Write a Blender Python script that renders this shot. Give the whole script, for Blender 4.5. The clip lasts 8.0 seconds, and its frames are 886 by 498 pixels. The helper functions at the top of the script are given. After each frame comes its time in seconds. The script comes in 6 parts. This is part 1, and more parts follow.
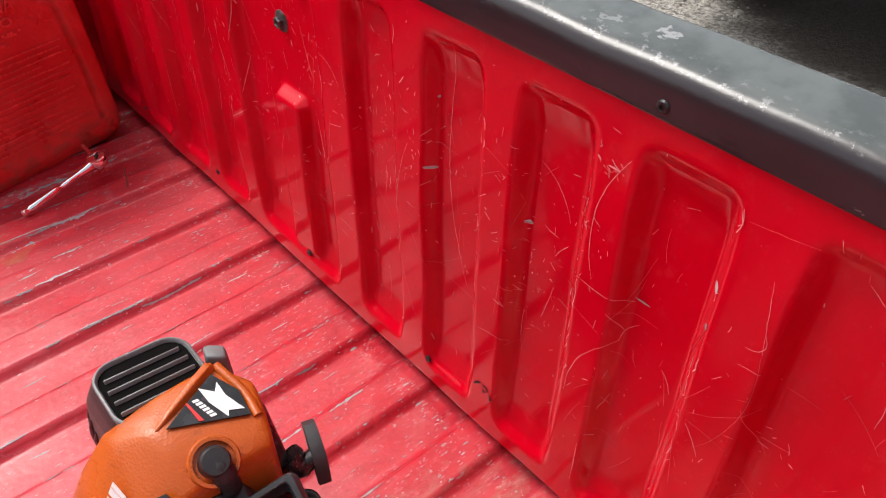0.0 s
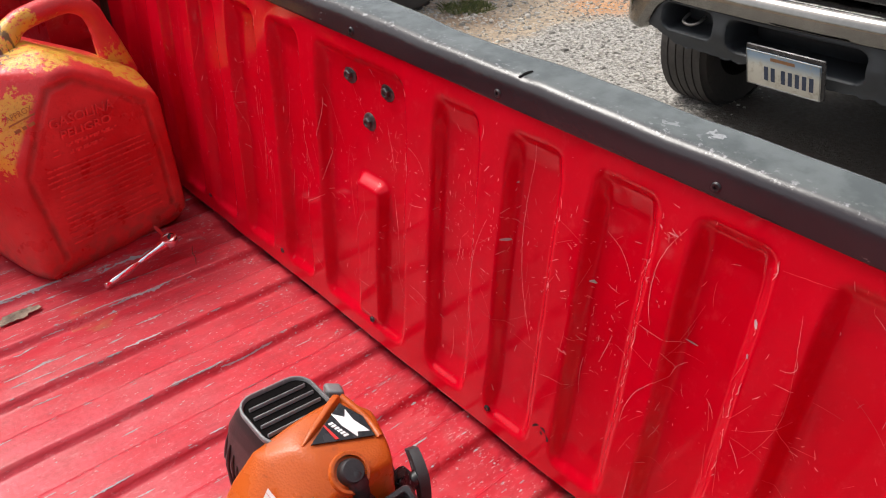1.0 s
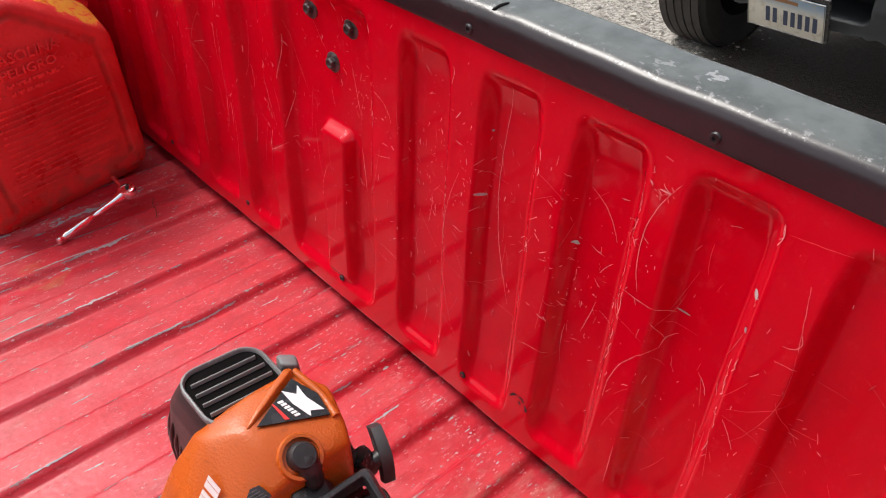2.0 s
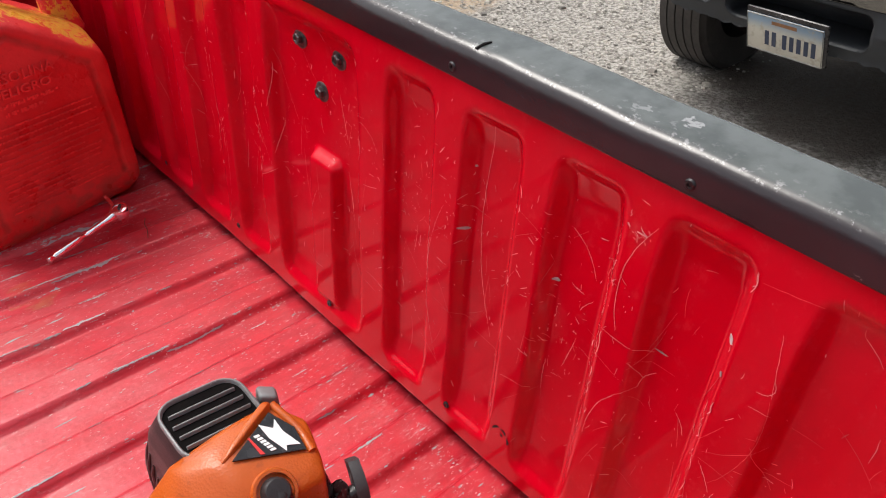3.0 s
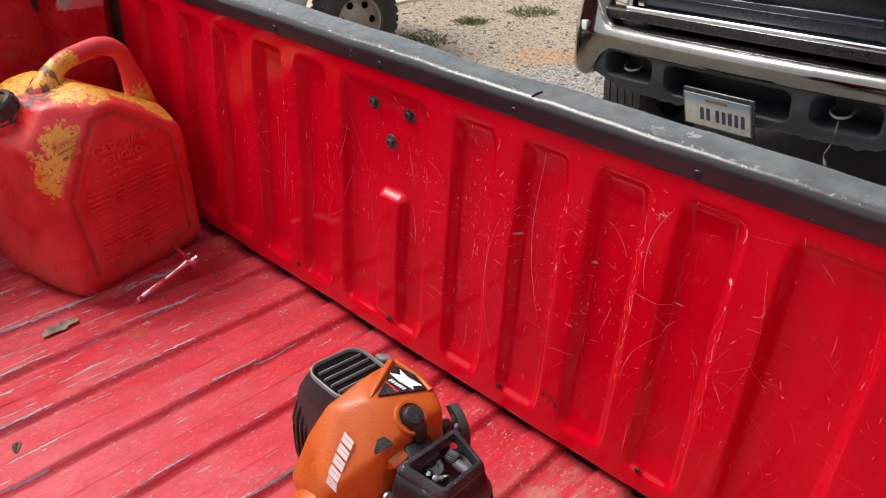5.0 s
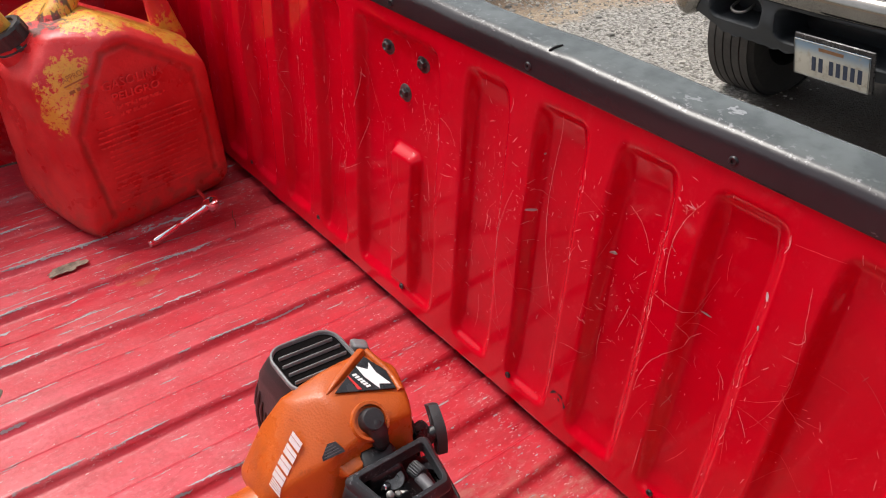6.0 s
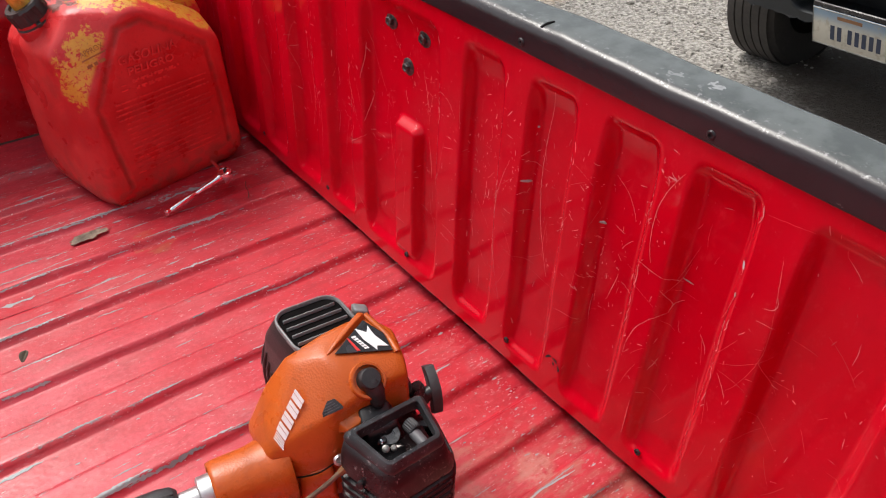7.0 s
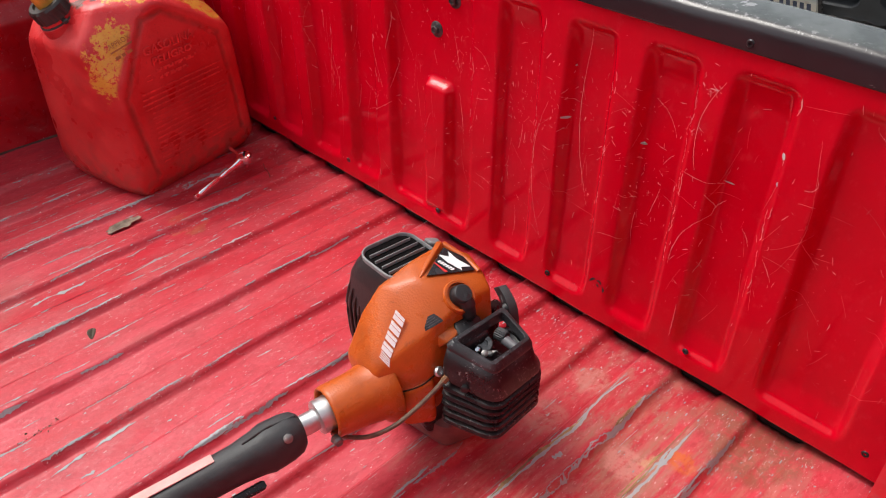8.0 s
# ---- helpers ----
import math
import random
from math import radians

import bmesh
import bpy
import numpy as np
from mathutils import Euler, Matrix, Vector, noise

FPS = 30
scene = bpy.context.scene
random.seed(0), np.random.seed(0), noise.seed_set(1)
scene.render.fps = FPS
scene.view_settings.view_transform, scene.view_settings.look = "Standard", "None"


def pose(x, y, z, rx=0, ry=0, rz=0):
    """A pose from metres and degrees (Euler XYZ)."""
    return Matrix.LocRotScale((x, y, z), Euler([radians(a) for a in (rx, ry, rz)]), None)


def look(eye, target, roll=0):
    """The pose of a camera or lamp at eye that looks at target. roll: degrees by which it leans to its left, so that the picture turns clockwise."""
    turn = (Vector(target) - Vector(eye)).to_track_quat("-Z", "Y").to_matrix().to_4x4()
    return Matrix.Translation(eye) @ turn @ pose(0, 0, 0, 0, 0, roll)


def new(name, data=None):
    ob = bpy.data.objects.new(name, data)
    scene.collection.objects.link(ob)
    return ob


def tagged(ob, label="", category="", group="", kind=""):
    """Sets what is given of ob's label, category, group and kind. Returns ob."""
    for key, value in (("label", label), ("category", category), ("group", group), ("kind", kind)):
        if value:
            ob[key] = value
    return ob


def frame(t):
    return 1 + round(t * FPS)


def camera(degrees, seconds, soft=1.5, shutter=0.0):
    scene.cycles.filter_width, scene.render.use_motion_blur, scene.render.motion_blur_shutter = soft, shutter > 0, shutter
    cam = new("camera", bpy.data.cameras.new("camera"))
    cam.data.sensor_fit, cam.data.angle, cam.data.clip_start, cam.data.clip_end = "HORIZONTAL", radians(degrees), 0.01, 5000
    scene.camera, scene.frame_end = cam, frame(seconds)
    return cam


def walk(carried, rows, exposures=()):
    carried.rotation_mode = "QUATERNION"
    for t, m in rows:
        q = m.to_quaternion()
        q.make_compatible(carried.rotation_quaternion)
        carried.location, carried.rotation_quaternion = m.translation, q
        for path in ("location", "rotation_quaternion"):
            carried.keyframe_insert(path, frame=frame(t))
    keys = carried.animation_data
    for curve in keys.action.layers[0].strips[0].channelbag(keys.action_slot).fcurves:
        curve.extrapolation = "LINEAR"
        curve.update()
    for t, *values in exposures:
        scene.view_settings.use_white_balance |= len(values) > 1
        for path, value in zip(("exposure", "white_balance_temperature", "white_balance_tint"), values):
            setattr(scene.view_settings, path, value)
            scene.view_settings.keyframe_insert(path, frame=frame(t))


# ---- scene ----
cam = camera(59.4, 8.0, soft=1.1)
PATH = [
    (0, (0.175, 0.197, 0.73), (1.175, 1.327, -0.583), 0.5),
    (0.2, (0.141, 0.201, 0.74), (1.16, 1.364, -0.526), 0.8),
    (0.5, (0.08, 0.19, 0.761), (1.158, 1.373, -0.438), 1.7),
    (0.7, (0.042, 0.177, 0.777), (1.156, 1.364, -0.383), 2.1),
    (1, (-0.007, 0.166, 0.793), (1.151, 1.359, -0.318), 2.5),
    (1.3, (-0.027, 0.162, 0.799), (1.153, 1.352, -0.292), 3.1),
    (1.5, (-0.01, 0.171, 0.791), (1.161, 1.342, -0.331), 2.9),
    (1.7, (0.02, 0.185, 0.769), (1.169, 1.327, -0.404), 2.7),
    (2.8, (0.135, 0.223, 0.748), (1.216, 1.338, -0.512), 3.5),
    (3, (0.087, 0.198, 0.775), (1.211, 1.337, -0.425), 3.7),
    (3.2, (0.0, 0.17, 0.794), (1.169, 1.324, -0.348), 3.6),
    (3.5, (-0.123, 0.143, 0.787), (1.088, 1.314, -0.291), 3.2),
    (3.8, (-0.203, 0.128, 0.818), (1.057, 1.29, -0.214), 2.7),
    (4, (-0.205, 0.12, 0.826), (1.081, 1.28, -0.174), 2.2),
    (4.2, (-0.199, 0.106, 0.824), (1.115, 1.265, -0.142), 1.9),
    (5.3, (-0.208, 0.122, 0.807), (1.078, 1.271, -0.206), 4.7),
    (5.5, (-0.188, 0.129, 0.799), (1.047, 1.31, -0.24), 4.6),
    (5.7, (-0.135, 0.131, 0.799), (1.039, 1.34, -0.279), 4.2),
    (6, (-0.022, 0.129, 0.795), (1.048, 1.368, -0.354), 3.0),
    (6.2, (0.014, 0.116, 0.796), (1.037, 1.353, -0.397), 2.9),
    (6.5, (0.047, 0.107, 0.78), (1.024, 1.334, -0.461), 3.2),
    (7, (-0.021, 0.087, 0.818), (0.979, 1.323, -0.395), 2.1),
    (7.2, (-0.052, 0.088, 0.815), (0.972, 1.325, -0.376), 0.8),
    (7.5, (-0.139, 0.083, 0.809), (0.934, 1.292, -0.368), -0.7),
    (8, (-0.219, 0.09, 0.794), (0.908, 1.236, -0.396), 0.1),
]
walk(cam, [(t, look(eye, target, roll)) for t, eye, target, roll in PATH], exposures=[(0.0, 0.74), (8.0, 0.60)])

# ---- world, sun, exposure ----
SUN_AZ, SUN_EL = radians(-25.0), radians(57.0)      # azimuth from +y towards +x
world = bpy.data.worlds.new("sky")
scene.world = world
world.use_nodes = True
wn, wl = world.node_tree.nodes, world.node_tree.links
sky = wn.new("ShaderNodeTexSky")
sky.sky_type, sky.sun_disc = "NISHITA", False
sky.sun_elevation, sky.sun_rotation = SUN_EL, SUN_AZ
sky.dust_density, sky.air_density = 4.0, 1.0
soft = wn.new("ShaderNodeHueSaturation")
soft.inputs["Saturation"].default_value = 0.35
wl.new(sky.outputs[0], soft.inputs["Color"])
wl.new(soft.outputs[0], wn["Background"].inputs["Color"])
wn["Background"].inputs["Strength"].default_value = 0.137
sun = new("sun", bpy.data.lights.new("sun", "SUN"))
sun.data.energy, sun.data.angle, sun.data.color = 1.62, radians(26), (1.0, 0.96, 0.9)
sun.matrix_world = look((math.sin(SUN_AZ) * math.cos(SUN_EL) * 20, math.cos(SUN_AZ) * math.cos(SUN_EL) * 20, math.sin(SUN_EL) * 20), (0, 0, 0))


# ---- materials ----
class Mat:
    """A Principled material with short helpers for its node graph."""

    def __init__(self, name, color=(0.5, 0.5, 0.5), rough=0.5, metal=0.0, coat=0.0, spec=0.5):
        self.m = bpy.data.materials.new(name)
        self.m.use_nodes = True
        self.t = self.m.node_tree
        self.b = self.t.nodes["Principled BSDF"]
        self.set("Base Color", (*color, 1)), self.set("Roughness", rough), self.set("Metallic", metal)
        self.set("Coat Weight", coat), self.set("Coat Roughness", 0.12), self.set("Specular IOR Level", spec)
        self.pos = None

    def node(self, kind):
        return self.t.nodes.new(kind)

    def set(self, name, value):
        if isinstance(value, bpy.types.NodeSocket):
            self.t.links.new(value, self.b.inputs[name])
        else:
            self.b.inputs[name].default_value = value

    def coords(self, scale=(1, 1, 1), shift=(0, 0, 0)):
        if self.pos is None:
            self.pos = self.node("ShaderNodeTexCoord").outputs["Object"]
        mp = self.node("ShaderNodeMapping")
        mp.inputs["Scale"].default_value, mp.inputs["Location"].default_value = scale, shift
        self.t.links.new(self.pos, mp.inputs["Vector"])
        return mp.outputs[0]

    def noise(self, size=10.0, detail=4.0, scale=(1, 1, 1), shift=(0, 0, 0), rough=0.55):
        n = self.node("ShaderNodeTexNoise")
        n.inputs["Scale"].default_value, n.inputs["Detail"].default_value, n.inputs["Roughness"].default_value = size, detail, rough
        self.t.links.new(self.coords(scale, shift), n.inputs["Vector"])
        return n.outputs["Fac"]

    def axis(self, which):
        s = self.node("ShaderNodeSeparateXYZ")
        self.t.links.new(self.coords(), s.inputs[0])
        return s.outputs[which]

    def math(self, op, a, b=0.0, c=0.0, clamp=False):
        n = self.node("ShaderNodeMath")
        n.operation, n.use_clamp = op, clamp
        for i, v in enumerate((a, b, c)):
            if isinstance(v, bpy.types.NodeSocket):
                self.t.links.new(v, n.inputs[i])
            else:
                n.inputs[i].default_value = v
        return n.outputs[0]

    def step(self, value, lo, hi, to0=0.0, to1=1.0):
        n = self.node("ShaderNodeMapRange")
        n.interpolation_type = "SMOOTHSTEP"
        self.t.links.new(value, n.inputs["Value"])
        for k, v in (("From Min", lo), ("From Max", hi), ("To Min", to0), ("To Max", to1)):
            n.inputs[k].default_value = v
        return n.outputs["Result"]

    def near(self, place, radius, wobble=None, amount=0.03, edge=0.94):
        """1 inside a ball round the place, with an uneven edge."""
        n = self.node("ShaderNodeVectorMath")
        n.operation = "DISTANCE"
        self.t.links.new(self.coords(), n.inputs[0])
        n.inputs[1].default_value = place
        d = n.outputs["Value"]
        if wobble is not None:
            d = self.math("ADD", d, self.math("MULTIPLY", self.math("SUBTRACT", wobble, 0.5), amount))
        return self.step(d, radius * edge, radius, 1.0, 0.0)

    def segment(self, p, q):
        """Distance from a line between two places (x, z)."""
        x, z = self.math("SUBTRACT", self.axis(0), p[0]), self.math("SUBTRACT", self.axis(2), p[1])
        dx, dz = q[0] - p[0], q[1] - p[1]
        n = dx * dx + dz * dz
        t = self.math("MULTIPLY_ADD", x, dx / n, self.math("MULTIPLY", z, dz / n), clamp=True)
        ex, ez = self.math("MULTIPLY_ADD", t, -dx, x), self.math("MULTIPLY_ADD", t, -dz, z)
        return self.math("SQRT", self.math("MULTIPLY_ADD", ex, ex, self.math("MULTIPLY", ez, ez)))

    def mix(self, fac, a, b):
        n = self.node("ShaderNodeMix")
        n.data_type = "RGBA"
        for sock, v in ((n.inputs[0], fac), (n.inputs[6], a), (n.inputs[7], b)):
            if isinstance(v, bpy.types.NodeSocket):
                self.t.links.new(v, sock)
            elif isinstance(v, tuple):
                sock.default_value = (*v, 1)
            else:
                sock.default_value = v
        return n.outputs[2]

    def bump(self, height, distance=0.001, strength=0.5, base=None):
        n = self.node("ShaderNodeBump")
        n.inputs["Distance"].default_value, n.inputs["Strength"].default_value = distance, strength
        self.t.links.new(height, n.inputs["Height"])
        if base is not None:
            self.t.links.new(base, n.inputs["Normal"])
        self.set("Normal", n.outputs[0])
        return n.outputs[0]


def plain(name, color, rough=0.5, metal=0.0, grain=60.0, vary=0.25, relief=0.0004, coat=0.0):
    """A surface with two scales of variation in colour and gloss, and fine relief."""
    k = Mat(name, color, rough, metal, coat)
    big, fine = k.noise(grain * 0.12, 3), k.noise(grain, 5)
    both = k.math("ADD", k.math("MULTIPLY", big, 0.6), k.math("MULTIPLY", fine, 0.4))
    dark = tuple(c * (1 - vary) for c in color)
    light = tuple(min(1, c * (1 + vary)) for c in color)
    k.set("Base Color", k.mix(k.step(both, 0.35, 0.65), dark, light))
    k.set("Roughness", k.step(both, 0.3, 0.7, max(0.02, rough - 0.08), min(1, rough + 0.08)))
    if relief:
        k.bump(k.noise(grain * 6, 3), relief, 0.5)
    return k


def worn(name, color, dust, rough, cover):
    """Dark plastic with dust and pale rubbed specks."""
    k = Mat(name, color, rough)
    film = k.step(k.noise(35, 6), cover - 0.08, cover + 0.16, 0.0, 0.22)
    rub = k.math("MULTIPLY", k.step(k.noise(260, 6, rough=0.7), 0.57, 0.64), k.step(k.noise(40, 3), 0.44, 0.6, 0.0, 0.9))
    base = k.mix(film, color, tuple(0.55 * c + 0.45 * d for c, d in zip(color, dust)))
    k.set("Base Color", k.mix(rub, base, dust))
    k.set("Roughness", k.step(k.noise(28, 5), 0.3, 0.7, rough - 0.1, rough + 0.12))
    k.bump(k.math("ADD", k.noise(40, 4), k.math("MULTIPLY", k.noise(420, 3), 0.25)), 0.0012, 0.5)
    return k.m


# glossy red paint of the tailgate and the bed's walls, polished enough to mirror its surroundings
PITCH = 0.117
k = Mat("red_paint", (0.5, 0.005, 0.012), 0.22, 0.0, 0.13, 0.21)
k.set("Coat Roughness", 0.03)
wob, fine = k.noise(14, 5), k.noise(90, 4)
haze = k.step(k.noise(5, 4), 0.42, 0.7)
red = k.mix(haze, (0.53, 0.0006, 0.012), (0.60, 0.0012, 0.018))
red = k.mix(k.step(k.noise(26, 7, (1, 1, 0.6), rough=0.7), 0.50, 0.66, 0.0, 0.30), red, (0.43, 0.0006, 0.010))
red = k.mix(k.step(k.noise(75, 7, (1, 1, 0.7), (3, 3, 3), 0.75), 0.54, 0.66, 0.0, 0.20), red, (0.62, 0.035, 0.050))
k.set("Base Color", red)
k.set("Roughness", k.math("ADD", k.step(k.noise(9, 5), 0.35, 0.75, 0.07, 0.16), k.step(fine, 0.55, 0.75, 0.0, 0.08)))
k.bump(k.math("ADD", k.noise(7, 2), k.math("MULTIPLY", k.noise(48, 2), 0.02)), 0.003, 0.30)
RED = k.m

# faded red paint of the floor: worn to grey on the ribs' edges, rusty and muddy here and there
k = Mat("floor_paint", (0.5, 0.03, 0.05), 0.5)
fade = k.step(k.noise(3.0, 4, (0.5, 1.6, 1)), 0.34, 0.66)
streak = k.noise(9, 5, (0.25, 5, 1))
base = k.mix(fade, (0.47, 0.013, 0.027), (0.56, 0.058, 0.082))
base = k.mix(k.step(streak, 0.5, 0.75, 0.0, 0.5), base, (0.40, 0.012, 0.022))
f = k.math("FRACT", k.math("DIVIDE", k.math("ADD", k.axis(1), 10 * PITCH - 0.525), PITCH))
edge_far = k.step(k.math("ABSOLUTE", k.math("SUBTRACT", f, 0.47)), 0.015, 0.07, 1.0, 0.0)
edge_near = k.step(k.math("ABSOLUTE", k.math("SUBTRACT", f, 0.07)), 0.02, 0.08, 1.0, 0.0)
edges = k.math("MAXIMUM", k.math("MULTIPLY", edge_far, 0.86), k.math("MULTIPLY", edge_near, 0.9))
long_chip = k.noise(34, 8, (0.22, 2.9, 1), (3, 1, 0), 0.74)
patchy = k.noise(4, 3, (0.7, 1, 1), (7, 2, 0))
lift = k.math("ADD", k.math("MULTIPLY", edges, 0.20), k.math("MULTIPLY", patchy, 0.16))
chips = k.step(k.math("ADD", k.math("ADD", long_chip, k.math("MULTIPLY", k.math("SUBTRACT", k.noise(150, 5, rough=0.7), 0.5), 0.25)), lift), 0.875, 0.885)
specks = k.step(k.math("ADD", k.noise(130, 5, (0.6, 1, 1), rough=0.7), k.math("MULTIPLY", k.step(k.axis(0), 0.2, 0.5), 0.03)), 0.69, 0.70)
chips = k.math("MAXIMUM", chips, specks)
grime = k.step(k.noise(6, 5, (0.6, 1.4, 1), (1, 5, 0)), 0.6, 0.74, 0.0, 0.5)
rusty = k.math("MULTIPLY", k.near((0.30, 0.36, 0), 0.26, k.noise(9, 5), 0.35), k.step(k.noise(18, 6, (0.25, 2.4, 1), (2, 0, 0)), 0.46, 0.62))
hair = k.step(k.noise(60, 5, (0.06, 2.4, 1), (5, 3, 0), 0.7), 0.62, 0.72, 0.0, 0.20)
base = k.mix(hair, base, (0.62, 0.17, 0.19))
smudge = k.step(k.noise(11, 6, (0.5, 1.5, 1), (9, 1, 0), 0.65), 0.52, 0.7, 0.0, 0.4)
base = k.mix(smudge, base, (0.33, 0.012, 0.022))
base = k.mix(grime, base, (0.24, 0.07, 0.05))
base = k.mix(k.math("MULTIPLY", rusty, 0.5), base, (0.40, 0.22, 0.16))
film = k.step(k.noise(7, 7, (0.8, 1.2, 1), (3, 9, 0), 0.68), 0.44, 0.66, 0.0, 0.28)
base = k.mix(film, base, (0.56, 0.19, 0.195))
stain = k.math("MULTIPLY", k.near((0.262, 1.235, 0), 0.036, k.noise(25, 5), 0.05), k.step(k.noise(50, 5, (0.4, 1.6, 1)), 0.42, 0.56))
base = k.mix(k.math("MULTIPLY", stain, 0.7), base, (0.36, 0.20, 0.09))
grey = k.mix(k.step(k.noise(40, 4), 0.4, 0.6), (0.19, 0.215, 0.22), (0.36, 0.37, 0.36))
# darker red towards gate and can: the shade there is put into the paint
toward_gate = k.math("MULTIPLY_ADD", k.math("SUBTRACT", k.axis(1), 0.9), 0.45, k.axis(0))
gate_shade = k.step(k.math("ADD", toward_gate, k.math("MULTIPLY", k.math("SUBTRACT", k.noise(6, 7, (0.6, 1.4, 1), (8, 8, 0), 0.68), 0.5), 0.6)), 0.24, 0.50, 0.0, 0.68)
base = k.mix(gate_shade, base, k.mix(k.step(k.noise(24, 7, (0.5, 1.4, 1), (1, 3, 0), 0.7), 0.42, 0.6), (0.50, 0.012, 0.026), (0.36, 0.012, 0.026)))
flecks = k.step(k.noise(240, 3, (0.55, 1, 1), (4, 4, 0), 0.6), 0.73, 0.75, 0.0, 0.5)
base = k.mix(flecks, base, (0.68, 0.34, 0.34))
mottle = k.step(k.noise(60, 8, (0.5, 1.2, 1), (2, 8, 0), 0.78), 0.46, 0.60, 0.0, 0.42)
base = k.mix(mottle, base, (0.36, 0.014, 0.024))
worn_red = k.math("MULTIPLY", k.step(k.axis(1), 0.50, 0.62, 1.0, 0.0), k.step(k.noise(26, 8, (0.6, 1.2, 1), (6, 0, 0), 0.8), 0.50, 0.60, 0.0, 0.5))
base = k.mix(worn_red, base, (0.36, 0.16, 0.13))
sandy = k.math("MULTIPLY", k.near((0.53, 0.275, 0), 0.085, k.noise(14, 6), 0.12, 0.6), k.step(k.noise(70, 6, rough=0.75), 0.38, 0.56, 0.15, 0.9))
base = k.mix(k.math("MULTIPLY", sandy, 0.75), base, (0.21, 0.095, 0.055))
track = k.math("MULTIPLY", k.near((0.42, 0.372, 0), 0.11, k.noise(12, 6, (0.4, 2, 1)), 0.14, 0.5), k.step(k.noise(34, 7, (0.3, 2.2, 1), (4, 7, 0), 0.7), 0.46, 0.60, 0.0, 0.7))
base = k.mix(track, base, (0.34, 0.18, 0.125))
for spot, r, tint, amount in (((0.43, 0.321, 0), 0.024, (0.55, 0.13, 0.02), 0.75), ((0.387, 0.372, 0), 0.034, (0.60, 0.26, 0.22), 0.6), ((0.41, 0.353, 0), 0.02, (0.50, 0.33, 0.18), 0.6), ((0.47, 0.49, 0), 0.03, (0.46, 0.22, 0.18), 0.6), ((0.37, 0.50, 0), 0.04, (0.44, 0.20, 0.17), 0.5)):
    blot = k.math("MULTIPLY", k.near(spot, r, k.noise(35, 6, rough=0.7), 0.05, 0.6), k.step(k.noise(80, 6, rough=0.7), 0.36, 0.52))
    base = k.mix(k.math("MULTIPLY", blot, amount), base, tint)
scuff = k.step(k.noise(120, 7, (0.55, 1.3, 1), (1, 6, 0), 0.75), 0.55, 0.66, 0.0, 0.30)
base = k.mix(scuff, base, (0.66, 0.30, 0.31))
rubbed_dark = k.step(k.noise(60, 8, (0.5, 1.3, 1), (6, 2, 0), 0.78), 0.53, 0.62, 0.0, 0.42)
base = k.mix(rubbed_dark, base, (0.30, 0.008, 0.018))
k.set("Base Color", k.mix(chips, base, grey))
k.set("Roughness", k.math("ADD", k.step(k.noise(5, 4, (0.6, 2, 1)), 0.3, 0.7, 0.27, 0.47), k.math("MULTIPLY", chips, 0.25)))
relief = k.math("SUBTRACT", k.math("ADD", k.math("MULTIPLY", k.noise(16, 3), 1.0), k.math("MULTIPLY", k.noise(130, 4), 0.36)), k.math("MULTIPLY", chips, 0.25))
k.bump(relief, 0.003, 0.4)
FLOOR = k.m

k = Mat("red_paint_scraped", (0.5, 0.005, 0.012), 0.3)
ragged = k.math("MULTIPLY", k.math("SUBTRACT", k.noise(45, 5), 0.5), 0.022)
bare = k.math("MULTIPLY", k.step(k.math("ADD", k.axis(2), ragged), 0.429, 0.432), k.math("MULTIPLY", k.step(k.math("ADD", k.axis(0), ragged), 0.424, 0.428), k.step(k.axis(1), 1.60, 1.61)))
bare = k.math("MULTIPLY", bare, k.step(k.math("ADD", k.axis(0), ragged), 0.514, 0.518, 1.0, 0.0))
pale = k.mix(k.step(k.math("ADD", k.noise(30, 6), k.step(k.axis(0), 0.43, 0.47, 0.12, -0.06)), 0.52, 0.55), (0.55, 0.15, 0.17), (0.36, 0.36, 0.34))
wall_red = k.mix(k.step(k.noise(8, 6), 0.35, 0.65), (0.36, 0.003, 0.010), (0.5, 0.008, 0.018))
wall_red = k.mix(k.step(k.noise(30, 7, (0.6, 1, 1), rough=0.7), 0.50, 0.66, 0.0, 0.35), wall_red, (0.45, 0.10, 0.10))
wall_red = k.mix(k.step(k.noise(170, 4, rough=0.7), 0.66, 0.69, 0.0, 0.7), wall_red, (0.6, 0.4, 0.38))
k.set("Base Color", k.mix(bare, wall_red, pale))
k.set("Roughness", k.step(k.noise(20, 5), 0.3, 0.7, 0.22, 0.42))
k.bump(k.noise(30, 4), 0.001, 0.4)
RED_SCRAPED = k.m

k = Mat("cap_plastic", (0.025, 0.022, 0.024), 0.4)
scuff = k.step(k.noise(150, 7, (1, 0.4, 1), rough=0.7), 0.66, 0.72)
wear = k.math("MULTIPLY", scuff, k.step(k.noise(7, 3), 0.45, 0.65, 0.0, 0.6))
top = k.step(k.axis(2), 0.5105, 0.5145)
# lighter grey on the upper face stands in for the sky's sheen there
paled = k.mix(k.step(k.noise(30, 6), 0.35, 0.65), (0.066, 0.074, 0.071), (0.108, 0.118, 0.114))
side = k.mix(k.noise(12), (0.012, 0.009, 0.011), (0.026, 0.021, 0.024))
rubbed = k.math("MULTIPLY", k.step(k.math("ABSOLUTE", k.math("SUBTRACT", k.axis(2), 0.5125)), 0.0005, 0.0035, 1.0, 0.0), k.step(k.noise(140, 7, (1, 0.8, 1), rough=0.7), 0.55, 0.64))
scrape = k.near((0.578, 0.444, 0.515), 0.008, k.noise(120, 5), 0.02)
